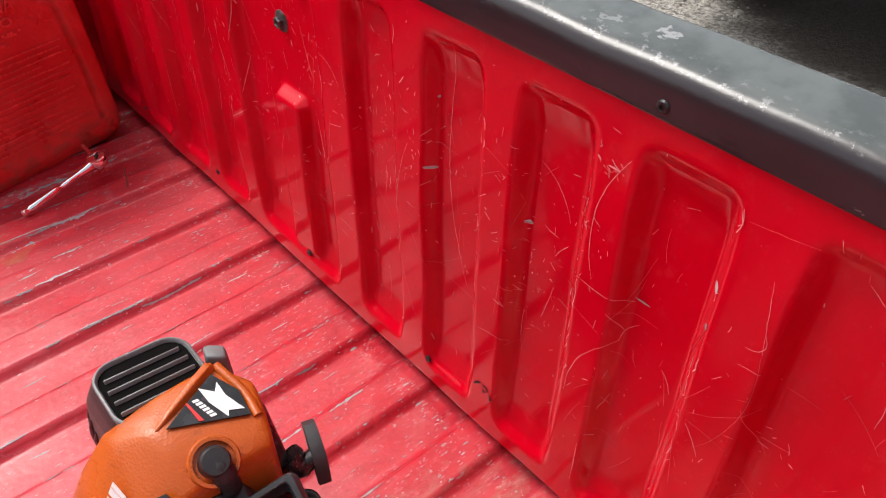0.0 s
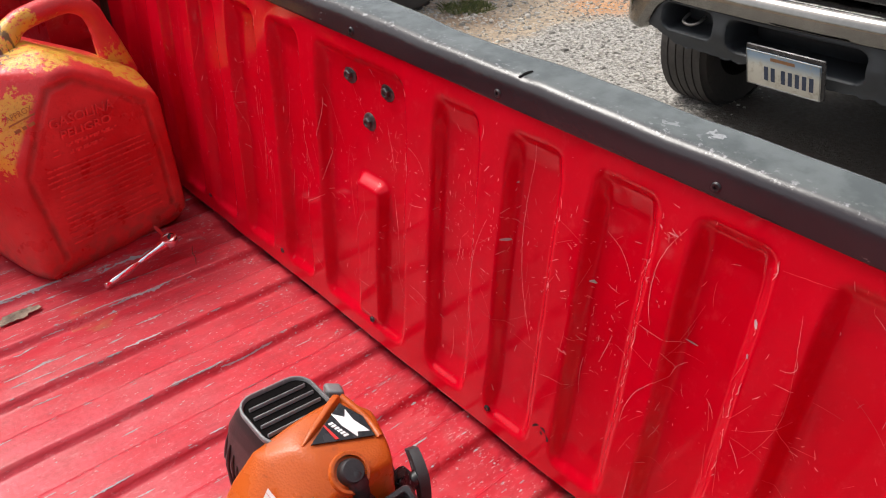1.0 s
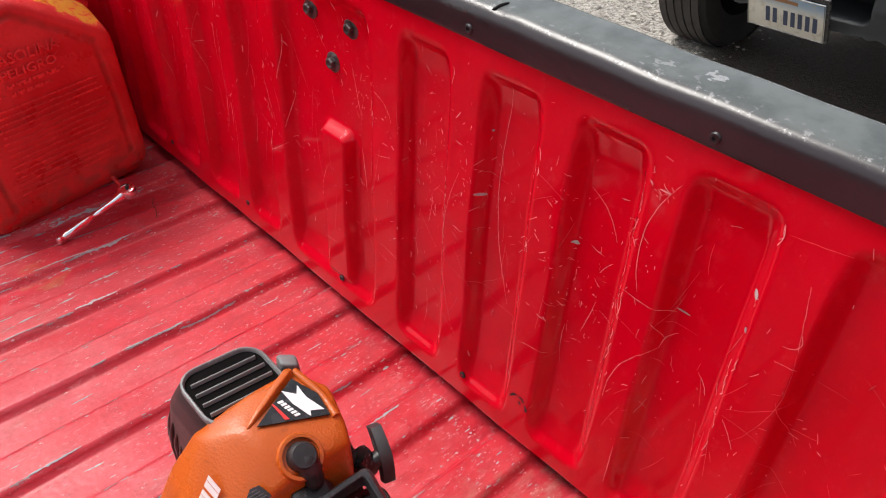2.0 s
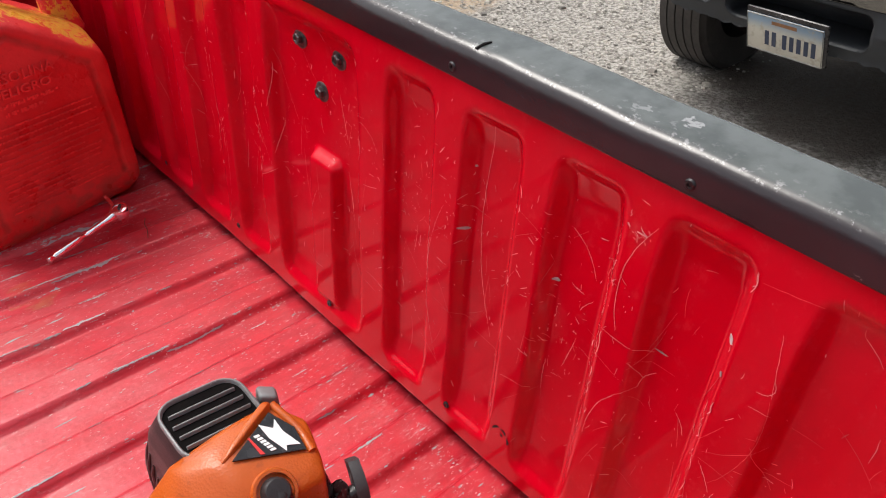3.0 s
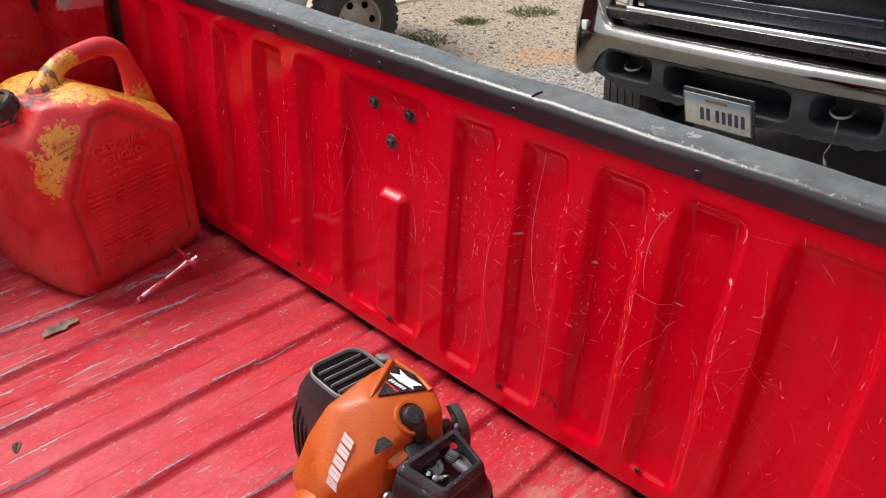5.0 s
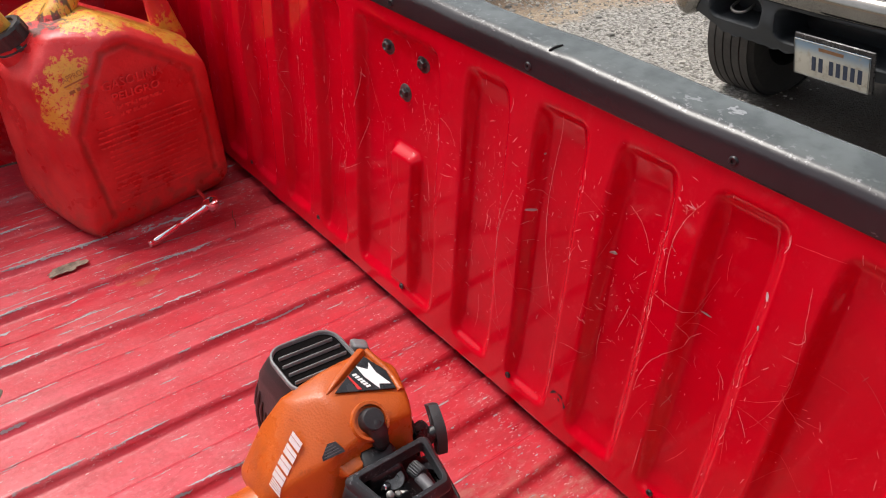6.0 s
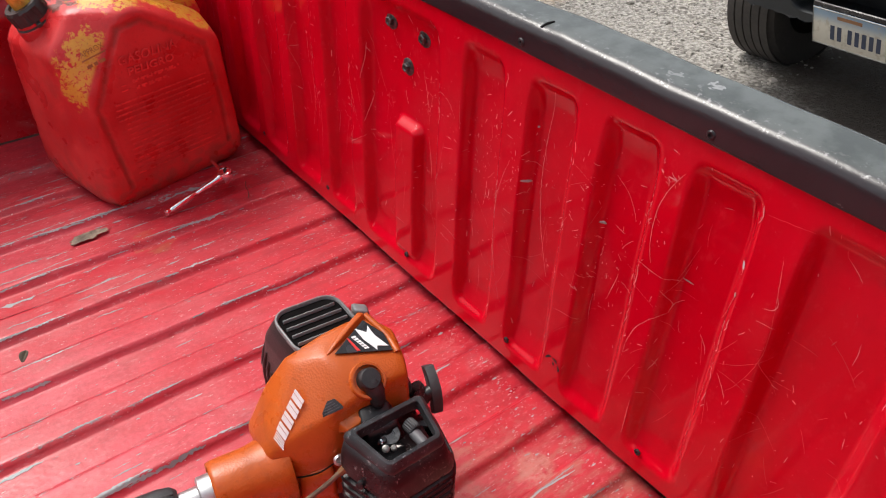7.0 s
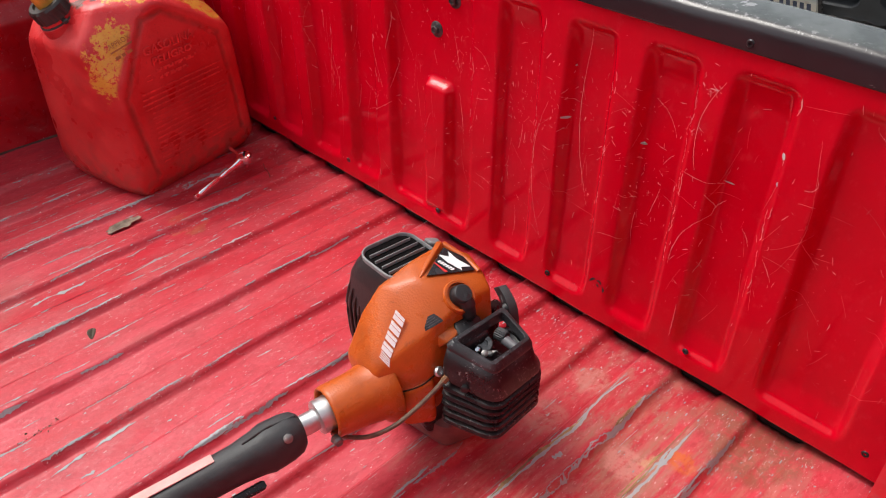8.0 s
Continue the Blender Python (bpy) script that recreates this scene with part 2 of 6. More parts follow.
scrape = k.math("MAXIMUM", scrape, k.math("MULTIPLY", k.near((0.572, 0.483, 0.515), 0.007, k.noise(120, 5), 0.02), 0.6))
scrape = k.math("MULTIPLY", scrape, k.step(k.noise(160, 5, (1, 0.5, 1)), 0.48, 0.56))
wear = k.math("MAXIMUM", wear, scrape)
k.set("Base Color", k.mix(k.math("MAXIMUM", wear, rubbed), k.mix(top, side, paled), (0.26, 0.26, 0.26)))
k.set("Roughness", k.step(k.noise(25, 5), 0.3, 0.7, 0.19, 0.26))
k.bump(k.math("ADD", k.math("MULTIPLY", k.noise(8, 3), 0.12), k.math("ADD", k.math("MULTIPLY", k.noise(55, 5, (1, 1.3, 1), rough=0.6), 0.20), k.math("MULTIPLY", k.noise(230, 4, (1, 0.6, 1), rough=0.7), 0.16))), 0.003, 0.34)
CAP = k.m

SCRATCH = plain("scratched_primer", (0.78, 0.25, 0.26), 0.6, 0, 200, 0.35, 0).m
FAINT = plain("shallow_scratch", (0.62, 0.055, 0.065), 0.5, 0, 200, 0.35, 0).m
k = Mat("bare_chip", (0.3, 0.31, 0.31), 0.6)
geo = k.node("ShaderNodeNewGeometry")
k.set("Base Color", k.mix(k.math("ADD", k.math("MULTIPLY", geo.outputs["Random Per Island"], 0.6), k.math("MULTIPLY", k.noise(90, 5), 0.4)), (0.20, 0.218, 0.225), (0.43, 0.455, 0.46)))
k.bump(k.noise(200, 3), 0.0006, 0.5)
CHIP = k.m
k = Mat("paint_fleck", (0.6, 0.35, 0.35), 0.6)
geo = k.node("ShaderNodeNewGeometry")
k.set("Base Color", k.mix(geo.outputs["Random Per Island"], (0.50, 0.14, 0.15), (0.68, 0.52, 0.50)))
FLECK = k.m
SEAM = plain("dirty_seam", (0.10, 0.06, 0.045), 0.8, 0, 120, 0.5, 0.0008).m
RUST = plain("rusty_paint_edge", (0.30, 0.20, 0.09), 0.8, 0, 120, 0.5, 0.001).m
NICK = plain("bare_nick", (0.38, 0.33, 0.32), 0.6, 0, 200, 0.3, 0).m
SMEAR = plain("black_smear", (0.02, 0.01, 0.01), 0.7, 0, 120, 0.3, 0).m
GAP = plain("dark_gap", (0.006, 0.005, 0.005), 0.95).m
GAP.node_tree.nodes["Principled BSDF"].inputs["Specular IOR Level"].default_value = 0.05
SEAL = plain("dusty_seal_rubber", (0.026, 0.012, 0.011), 0.9, 0, 60, 0.5, 0.001).m
STEEL = plain("dull_steel", (0.22, 0.21, 0.2), 0.42, 0.8, 200, 0.35, 0.0003).m
BOLT = plain("black_bolt", (0.035, 0.035, 0.037), 0.38, 0.6, 150, 0.4, 0.0003).m
HEX = plain("grimy_bolt_steel", (0.10, 0.10, 0.10), 0.34, 0.75, 260, 0.6, 0.0004).m
CHROME = plain("chrome", (0.66, 0.70, 0.74), 0.05, 1.0, 160, 0.10, 0).m
TOOL_CHROME = plain("worn_tool_chrome", (0.92, 0.92, 0.93), 0.13, 1.0, 160, 0.05, 0).m
BUMPER_CHROME = plain("dusty_chrome", (0.22, 0.21, 0.195), 0.09, 1.0, 30, 0.12, 0.0002).m
ALU = plain("aluminium", (0.62, 0.62, 0.62), 0.38, 0.9, 120, 0.12, 0.0003).m

# red petrol can plastic, the red worn through to yellow on the shoulders
k = Mat("can_plastic", (0.5, 0.02, 0.02), 0.42)
w, w2 = k.noise(55, 8, rough=0.75), k.noise(130, 6, rough=0.7)
beyond = k.math("MULTIPLY_ADD", k.axis(2), 0.533, k.math("MULTIPLY_ADD", k.axis(0), -0.846, -0.1025))
yel = k.math("MULTIPLY", k.math("MULTIPLY", k.near((0.030, 0.012, 0.258), 0.064, w, 0.11, 0.985), k.step(k.math("ADD", k.axis(1), k.math("MULTIPLY", k.math("SUBTRACT", w, 0.5), 0.13)), 0.036, 0.039, 1.0, 0.0)), k.step(k.math("ADD", beyond, k.math("MULTIPLY", k.math("SUBTRACT", w, 0.5), 0.008)), 0.004, 0.006))
for place, r, wob_amount in (((0.10, 0.06, 0.372), 0.055, 0.07), ((0.17, 0.07, 0.345), 0.05, 0.08), ((0.235, 0.05, 0.30), 0.05, 0.08), ((0.06, 0.19, 0.36), 0.07, 0.08), ((0.27, 0.12, 0.30), 0.035, 0.04), ((0.07, 0.12, 0.385), 0.035, 0.05)):
    yel = k.math("MAXIMUM", yel, k.near(place, r, w, wob_amount * 1.4, 0.985))
yel = k.math("MULTIPLY", k.math("MULTIPLY", yel, k.step(w2, 0.41, 0.46)), k.step(k.axis(1), 0.003, 0.008))
soot = k.math("MULTIPLY", k.near((0.05, 0.10, 0.37), 0.045, w, 0.05), k.step(k.noise(50, 6, (2, 1, 0.5)), 0.5, 0.55))
red = k.mix(k.step(k.noise(9, 5), 0.35, 0.68), (0.55, 0.018, 0.022), (0.70, 0.056, 0.055))
red = k.mix(k.step(k.noise(120, 5, rough=0.7), 0.60, 0.72, 0.0, 0.3), red, (0.68, 0.12, 0.11))
grime = k.step(k.noise(15, 6), 0.54, 0.75, 0.0, 0.32)
red = k.mix(grime, red, (0.24, 0.04, 0.03))
col = k.mix(yel, red, k.mix(k.noise(60, 4), (0.74, 0.44, 0.06), (0.64, 0.28, 0.03)))
groove = None                                         # dirt-filled groove round the broad face
CAN_PANEL = [(0.034, 0.040), (0.021, 0.12), (0.009, 0.200), (0.040, 0.264), (0.072, 0.321), (0.114, 0.325), (0.175, 0.287), (0.229, 0.250), (0.243, 0.15), (0.250, 0.050), (0.14, 0.034), (0.034, 0.040)]
for p, q in zip(CAN_PANEL[:-2], CAN_PANEL[1:-2]):
    d = k.segment(p, q)
    groove = d if groove is None else k.math("MINIMUM", groove, d)
groove = k.math("ADD", groove, k.math("MULTIPLY", k.math("SUBTRACT", k.noise(45, 4), 0.5), 0.006))
groove = k.math("MULTIPLY", k.step(groove, 0.0004, 0.0090, 1.0, 0.0), k.step(k.axis(1), 0.012, 0.026, 1.0, 0.0))
filth = k.math("MULTIPLY", groove, k.step(k.noise(26, 5), 0.32, 0.66, 0.12, 0.60))
pits = k.step(k.noise(190, 5, rough=0.75), 0.60, 0.68, 0.0, 0.38)
col = k.mix(pits, col, (0.20, 0.03, 0.025))
scum = k.math("MULTIPLY", k.step(k.axis(2), 0.0, 0.09, 1.0, 0.0), k.step(k.noise(40, 6), 0.42, 0.6, 0.0, 0.6))
col = k.mix(scum, col, (0.26, 0.10, 0.07))
col = k.mix(filth, col, (0.11, 0.050, 0.030))
k.set("Base Color", k.mix(k.math("MULTIPLY", soot, 0.85), col, (0.05, 0.03, 0.02)))
k.set("Roughness", k.step(k.noise(18, 5), 0.3, 0.7, 0.24, 0.44))
k.bump(k.math("SUBTRACT", k.math("ADD", k.noise(20, 4), k.math("MULTIPLY", k.noise(170, 5, rough=0.65), 0.5)), k.math("MULTIPLY", groove, 0.9)), 0.0030, 0.7)
CAN = k.m
CAN_TEXT = plain("can_lettering", (0.72, 0.060, 0.058), 0.36, 0, 90, 0.22, 0.0004).m
CAN_TEXT_DARK = plain("can_lettering_dirty", (0.32, 0.10, 0.02), 0.6, 0, 90, 0.4, 0.0004).m
SPOUT = plain("yellow_spout", (0.68, 0.36, 0.05), 0.45, 0, 70, 0.2, 0.0004).m
BLACK_CAP = plain("black_cap_plastic", (0.03, 0.028, 0.025), 0.4, 0, 90, 0.5, 0.0006).m

# orange pebbled housing, grey and black engine plastics
k = Mat("orange_housing", (0.6, 0.13, 0.012), 0.42)
dirt = k.math("MAXIMUM", k.step(k.noise(16, 6), 0.52, 0.72, 0.0, 0.5), k.step(k.noise(70, 6, rough=0.7), 0.58, 0.68, 0.0, 0.4))
k.set("Base Color", k.mix(dirt, k.mix(k.noise(7), (0.43, 0.078, 0.009), (0.52, 0.105, 0.012)), (0.20, 0.042, 0.012)))
k.set("Roughness", k.step(k.noise(22, 5), 0.3, 0.7, 0.24, 0.42))
peb = k.node("ShaderNodeTexVoronoi")
peb.inputs["Scale"].default_value = 420
k.t.links.new(k.coords(), peb.inputs["Vector"])
k.bump(k.math("ADD", k.math("MULTIPLY", peb.outputs["Distance"], 0.8), k.math("MULTIPLY", k.noise(60, 3), 0.15)), 0.0005, 0.5)
ORANGE = k.m
RIM_PLASTIC = worn("scuffed_rim_plastic", (0.020, 0.021, 0.023), (0.24, 0.25, 0.27), 0.36, 0.50)
DUSTY = worn("dusty_grey_plastic", (0.16, 0.16, 0.163), (0.38, 0.38, 0.38), 0.5, 0.50)
GREY_PLASTIC_LIGHT = plain("faint_print", (0.14, 0.135, 0.145), 0.5).m
GREY_PLASTIC = plain("grey_plastic", (0.024, 0.023, 0.024), 0.40, 0, 80, 0.3, 0.0005).m
BLACK_PLASTIC = worn("black_plastic", (0.012, 0.010, 0.011), (0.22, 0.215, 0.21), 0.32, 0.56)
RUBBER = plain("black_rubber", (0.03, 0.03, 0.032), 0.55, 0, 120, 0.3, 0.0005).m
WHITE = plain("white_decal", (0.8, 0.8, 0.8), 0.4, 0, 90, 0.06, 0).m
STICKER = plain("black_sticker", (0.03, 0.03, 0.033), 0.3, 0, 60, 0.6, 0).m
RED_DECAL = plain("red_decal", (0.6, 0.03, 0.03), 0.4, 0, 90, 0.1, 0).m
PINK_DECAL = plain("faded_pink_decal", (0.68, 0.35, 0.32), 0.5, 0, 60, 0.15, 0).m
CABLE = plain("oily_cable", (0.13, 0.09, 0.06), 0.45, 0, 100, 0.4, 0).m
BRASS = plain("brown_rubber", (0.22, 0.10, 0.04), 0.5, 0.0, 90, 0.3, 0).m
TANK = plain("murky_tank", (0.17, 0.085, 0.075), 0.35, 0, 40, 0.4, 0).m
MUD = plain("dried_mud", (0.23, 0.188, 0.14), 0.9, 0, 90, 0.6, 0.002).m
TWIG = plain("dead_leaf", (0.10, 0.075, 0.05), 0.85, 0, 120, 0.4, 0.001).m

# outside
k = Mat("gravel_ground", (0.3, 0.27, 0.23), 0.9)
belt = k.math("ADD", k.axis(1), k.math("MULTIPLY", k.math("SUBTRACT", k.noise(3.0, 7, rough=0.65), 0.5), 0.55))
clay = k.step(belt, 3.40, 3.58, 0.0, 0.78)
hot = k.math("MULTIPLY", k.near((4.98, 3.66, -0.92), 0.44, k.noise(3.0, 6), 0.7, 0.3), 0.75)
dug = k.math("MULTIPLY", k.near((3.95, 4.10, -0.94), 0.42, k.noise(5.0, 6), 0.5, 0.4), 0.7)
g = k.mix(k.step(k.noise(45, 6, rough=0.65), 0.38, 0.62), (0.15, 0.138, 0.120), (0.46, 0.435, 0.395))
g = k.mix(clay, g, k.mix(k.step(k.noise(24, 6), 0.4, 0.6), (0.30, 0.215, 0.135), (0.46, 0.345, 0.225)))
g = k.mix(hot, g, (0.50, 0.235, 0.095))
g = k.mix(dug, g, (0.17, 0.105, 0.06))
# brown soil under the parked pickup, its colour darkened further for the shade
shaded_soil = k.near((4.35, 1.0, -0.85), 1.35, k.noise(2.5, 6), 0.9, 0.75)
g = k.mix(k.math("MULTIPLY", shaded_soil, 0.9), g, k.mix(k.noise(30, 6), (0.045, 0.036, 0.028), (0.11, 0.085, 0.065)))
k.set("Base Color", g)
k.bump(k.math("ADD", k.noise(30, 6), k.noise(90, 4)), 0.02, 0.7)
GROUND = k.m
k = Mat("gravel_stone", (0.35, 0.33, 0.31), 0.85)
geo = k.node("ShaderNodeNewGeometry")
k.set("Base Color", k.mix(geo.outputs["Random Per Island"], (0.13, 0.12, 0.108), (0.52, 0.485, 0.43)))
STONE = k.m
k = Mat("grass_blade", (0.09, 0.13, 0.03), 0.6)
geo = k.node("ShaderNodeNewGeometry")
k.set("Base Color", k.mix(geo.outputs["Random Per Island"], (0.08, 0.12, 0.03), (0.24, 0.24, 0.09)))
GRASS = k.m
STRAP = plain("frayed_webbing", (0.16, 0.12, 0.09), 0.9, 0, 200, 0.4, 0.001).m
SLAB = plain("concrete", (0.52, 0.43, 0.31), 0.85, 0, 8, 0.2, 0.002).m
VALANCE = plain("grey_bumper_plastic", (0.019, 0.022, 0.026), 0.6, 0, 25, 0.35, 0.0006).m
TRUCK_BLUE = plain("dark_blue_paint", (0.012, 0.017, 0.028), 0.2, 0, 20, 0.2, 0, 0.5).m
GRILLE = plain("black_grille", (0.012, 0.014, 0.018), 0.25, 0, 20, 0.3, 0).m
TYRE = plain("tyre_rubber", (0.045, 0.04, 0.036), 0.8, 0, 50, 0.3, 0.001).m
RIM = plain("painted_rim", (0.40, 0.35, 0.28), 0.4, 0.3, 40, 0.2, 0.0004).m
MAROON = plain("maroon_paint", (0.22, 0.015, 0.02), 0.25, 0, 12, 0.15, 0, 0.4).m
OILY = plain("oily_brown_steel", (0.045, 0.035, 0.022), 0.5, 0.3, 30, 0.5, 0.001).m
SILVER = plain("silver_paint", (0.5, 0.5, 0.5), 0.35, 0.4, 14, 0.1, 0).m
LENS = plain("lamp_lens", (0.7, 0.68, 0.6), 0.12, 0, 30, 0.1, 0).m
k = Mat("plate_face", (0.7, 0.7, 0.66), 0.4)
z = k.axis(2)
k.set("Base Color", k.mix(k.step(k.noise(30, 6, rough=0.65), 0.5, 0.66, 0, 0.6), k.mix(k.step(z, 0.005, 0.06), (0.47, 0.45, 0.38), (0.17, 0.24, 0.31)), (0.30, 0.26, 0.19)))
PLATE = k.m
PLATE_RIM = plain("dirty_plate_rim", (0.20, 0.195, 0.18), 0.5, 0, 120, 0.4, 0.0003).m
PLATE_INK = plain("plate_ink", (0.02, 0.03, 0.06), 0.5, 0, 60, 0.2, 0).m


# ---- building helpers ----
def part(name, bm, material, parent=None, label="", smooth=40):
    """Links a bmesh as one mesh object, under a thing or a part."""
    mesh = bpy.data.meshes.new(name)
    bm.normal_update()
    bm.to_mesh(mesh)
    bm.free()
    return linked(name, mesh, material, parent, label, smooth)


def linked(name, mesh, material, parent=None, label="", smooth=40):
    for m in (material if isinstance(material, (list, tuple)) else [material]):
        mesh.materials.append(m)
    if smooth:
        mesh.polygons.foreach_set("use_smooth", [True] * len(mesh.polygons))
        mesh.set_sharp_from_angle(angle=radians(smooth))
    ob = new(name, mesh)
    if parent is not None:
        ob.parent = parent
    if label:
        ob["label"] = label
    return ob


def thing(name, m, label, category, group="", kind=""):
    ob = new(name)
    ob.matrix_world = m
    ob.empty_display_size = 0.05
    return tagged(ob, label, category, group, kind)


def box(size, at=(0, 0, 0), turn=(0, 0, 0), bevel=0.0, seg=2, bm=None, top=(1, 1)):
    """A box of that size round the place; top: the scale of its upper face."""
    bm = bm or bmesh.new()
    made = bmesh.ops.create_cube(bm, size=1)["verts"]
    for v in made:
        if v.co.z > 0:
            v.co.x, v.co.y = v.co.x * top[0], v.co.y * top[1]
    bmesh.ops.scale(bm, vec=size, verts=made)
    if bevel:
        es = list({e for v in made for e in v.link_edges})
        made = list({v for f in bmesh.ops.bevel(bm, geom=es, offset=bevel, segments=seg, affect="EDGES", profile=0.5)["faces"] for v in f.verts} | {v for v in made if v.is_valid})
    bmesh.ops.transform(bm, matrix=pose(*at, *turn), verts=made)
    return bm


def lathe(profile, at=(0, 0, 0), turn=(0, 0, 0), n=24, bm=None, squash=1.0, closed=True):
    """Turns (radius, height) pairs round the z axis; closed at both ends."""
    bm = bm or bmesh.new()
    m = pose(*at, *turn)
    rings = [[bm.verts.new(m @ Vector((r * math.cos(2 * math.pi * i / n), squash * r * math.sin(2 * math.pi * i / n), h))) for i in range(n)] for r, h in profile]
    for a, b in zip(rings, rings[1:]):
        for i in range(n):
            bm.faces.new((a[i], a[(i + 1) % n], b[(i + 1) % n], b[i]))
    if closed:
        bm.faces.new(rings[0][::-1])
    bm.faces.new(rings[-1])
    return bm


def loft(sections, bm=None, caps=True):
    """Joins rings of points of equal count."""
    bm = bm or bmesh.new()
    rings = [[bm.verts.new(p) for p in s] for s in sections]
    n = len(rings[0])
    for a, b in zip(rings, rings[1:]):
        for i in range(n):
            bm.faces.new((a[i], a[(i + 1) % n], b[(i + 1) % n], b[i]))
    if caps:
        bm.faces.new(rings[0][::-1]), bm.faces.new(rings[-1])
    bmesh.ops.recalc_face_normals(bm, faces=bm.faces)
    return bm


def bezier(points, steps=8):
    """A smooth line through the points."""
    p = [Vector(q) for q in points]
    p = [2 * p[0] - p[1], *p, 2 * p[-1] - p[-2]]
    out = []
    for i in range(1, len(p) - 2):
        for s in range(steps):
            t = s / steps
            out.append(0.5 * (2 * p[i] + (p[i + 1] - p[i - 1]) * t + (2 * p[i - 1] - 5 * p[i] + 4 * p[i + 1] - p[i + 2]) * t * t + (3 * p[i] - p[i - 1] - 3 * p[i + 1] + p[i + 2]) * t ** 3))
    return out + [p[-2]]


def tube(points, radius, n=10, bm=None, squash=1.0, up=(0, 0, 1)):
    """A round tube along a line; radius: one number, or one for each point."""
    pts = [Vector(p) for p in points]
    radii = radius if isinstance(radius, (list, tuple)) else [radius] * len(pts)
    sections = []
    for i, p in enumerate(pts):
        d = (pts[min(i + 1, len(pts) - 1)] - pts[max(i - 1, 0)]).normalized()
        side = d.cross(Vector(up))
        side = side.normalized() if side.length > 1e-4 else Vector((1, 0, 0))
        over = side.cross(d)
        sections.append([p + radii[i] * (math.cos(2 * math.pi * k / n) * side * squash + math.sin(2 * math.pi * k / n) * over) for k in range(n)])
    return loft(sections, bm)


def hull(points, bevel=0.0, seg=3):
    """The convex body of a few corners, with rounded edges."""
    bm = bmesh.new()
    for p in points:
        bm.verts.new(p)
    got = bmesh.ops.convex_hull(bm, **{"input": bm.verts})
    bmesh.ops.delete(bm, geom=list({g for g in got["geom_interior"] + got["geom_unused"] if isinstance(g, bmesh.types.BMVert)}), context="VERTS")
    bmesh.ops.dissolve_limit(bm, angle_limit=radians(3), verts=bm.verts, edges=bm.edges)
    if bevel:
        bmesh.ops.bevel(bm, geom=bm.edges[:], offset=bevel, segments=seg, affect="EDGES", profile=0.5, clamp_overlap=True)
    bmesh.ops.recalc_face_normals(bm, faces=bm.faces)
    return bm


def grid_mesh(name, xs, ys, place):
    """A sheet over two ranges of numbers; place(u, v) gives arrays x, y, z."""
    u, v = np.meshgrid(xs, ys, indexing="ij")
    co = np.stack([np.broadcast_to(c, u.shape) for c in place(u, v)], -1).reshape(-1, 3)
    nu, nv = u.shape
    i = np.arange(nu * nv).reshape(nu, nv)
    quads = np.stack([i[:-1, :-1], i[1:, :-1], i[1:, 1:], i[:-1, 1:]], -1).reshape(-1, 4)
    mesh = bpy.data.meshes.new(name)
    mesh.from_pydata(co.tolist(), [], quads.tolist())
    return mesh


def sm(a, b, x):
    t = np.clip((x - a) / (b - a), 0, 1)
    return t * t * (3 - 2 * t)


def ramp(a, b, x, soft):
    """A straight slope between two flats, rounded over the share soft at either end."""
    t = np.clip((x - a) / (b - a), 0, 1)
    u = np.minimum(t, 1 - t)
    w = np.where(u < soft, u * u / (2 * soft), u - soft / 2) / (1 - soft)
    return np.where(t < 0.5, w, 1 - w)


def rounded(u, v, u0, u1, v0, v1, r):
    """The signed distance to a rectangle with round corners, negative inside."""
    du = np.abs(u - (u0 + u1) / 2) - (u1 - u0) / 2 + r
    dv = np.abs(v - (v0 + v1) / 2) - (v1 - v0) / 2 + r
    return np.hypot(np.maximum(du, 0), np.maximum(dv, 0)) + np.minimum(np.maximum(du, dv), 0) - r


def lettering(text, size, depth, m, material, parent, name="lettering", width=None):
    """Raised letters as a mesh, on the plane of the pose m."""
    c = bpy.data.curves.new(name, "FONT")
    c.body, c.size, c.extrude, c.resolution_u = text, size, depth, 2
    ob = bpy.data.objects.new(name, c)
    scene.collection.objects.link(ob)
    mesh = bpy.data.meshes.new_from_object(ob)
    bpy.data.objects.remove(ob)
    if width:
        xs = [v.co.x for v in mesh.vertices]
        s = width / (max(xs) - min(xs))
        for v in mesh.vertices:
            v.co.x *= s
    mesh.transform(m)
    return linked(name, mesh, material, parent, "", 0)


def bars(spec, m, material, parent, name="print", thick=0.0006, each=False):
    """Flat bars (x, y, width, height[, slant]) on the plane of the pose m; each: every bar a part of its own."""
    bm, made = bmesh.new(), None
    for x, y, w, h, *s in spec:
        sl = s[0] if s else 0.0
        lo = [m @ Vector(p) for p in ((x, y, 0), (x + w, y, 0), (x + w + sl, y + h, 0), (x + sl, y + h, 0))]
        n = m.to_3x3() @ Vector((0, 0, thick))
        a, b = [bm.verts.new(p) for p in lo], [bm.verts.new(p + n) for p in lo]
        bm.faces.new(b), bm.faces.new(a[::-1])
        for i in range(4):
            bm.faces.new((a[i], a[(i + 1) % 4], b[(i + 1) % 4], b[i]))
        if each:
            made, bm = part(name, bm, material, parent, "", 0), bmesh.new()
    return made or part(name, bm, material, parent, "", 0)


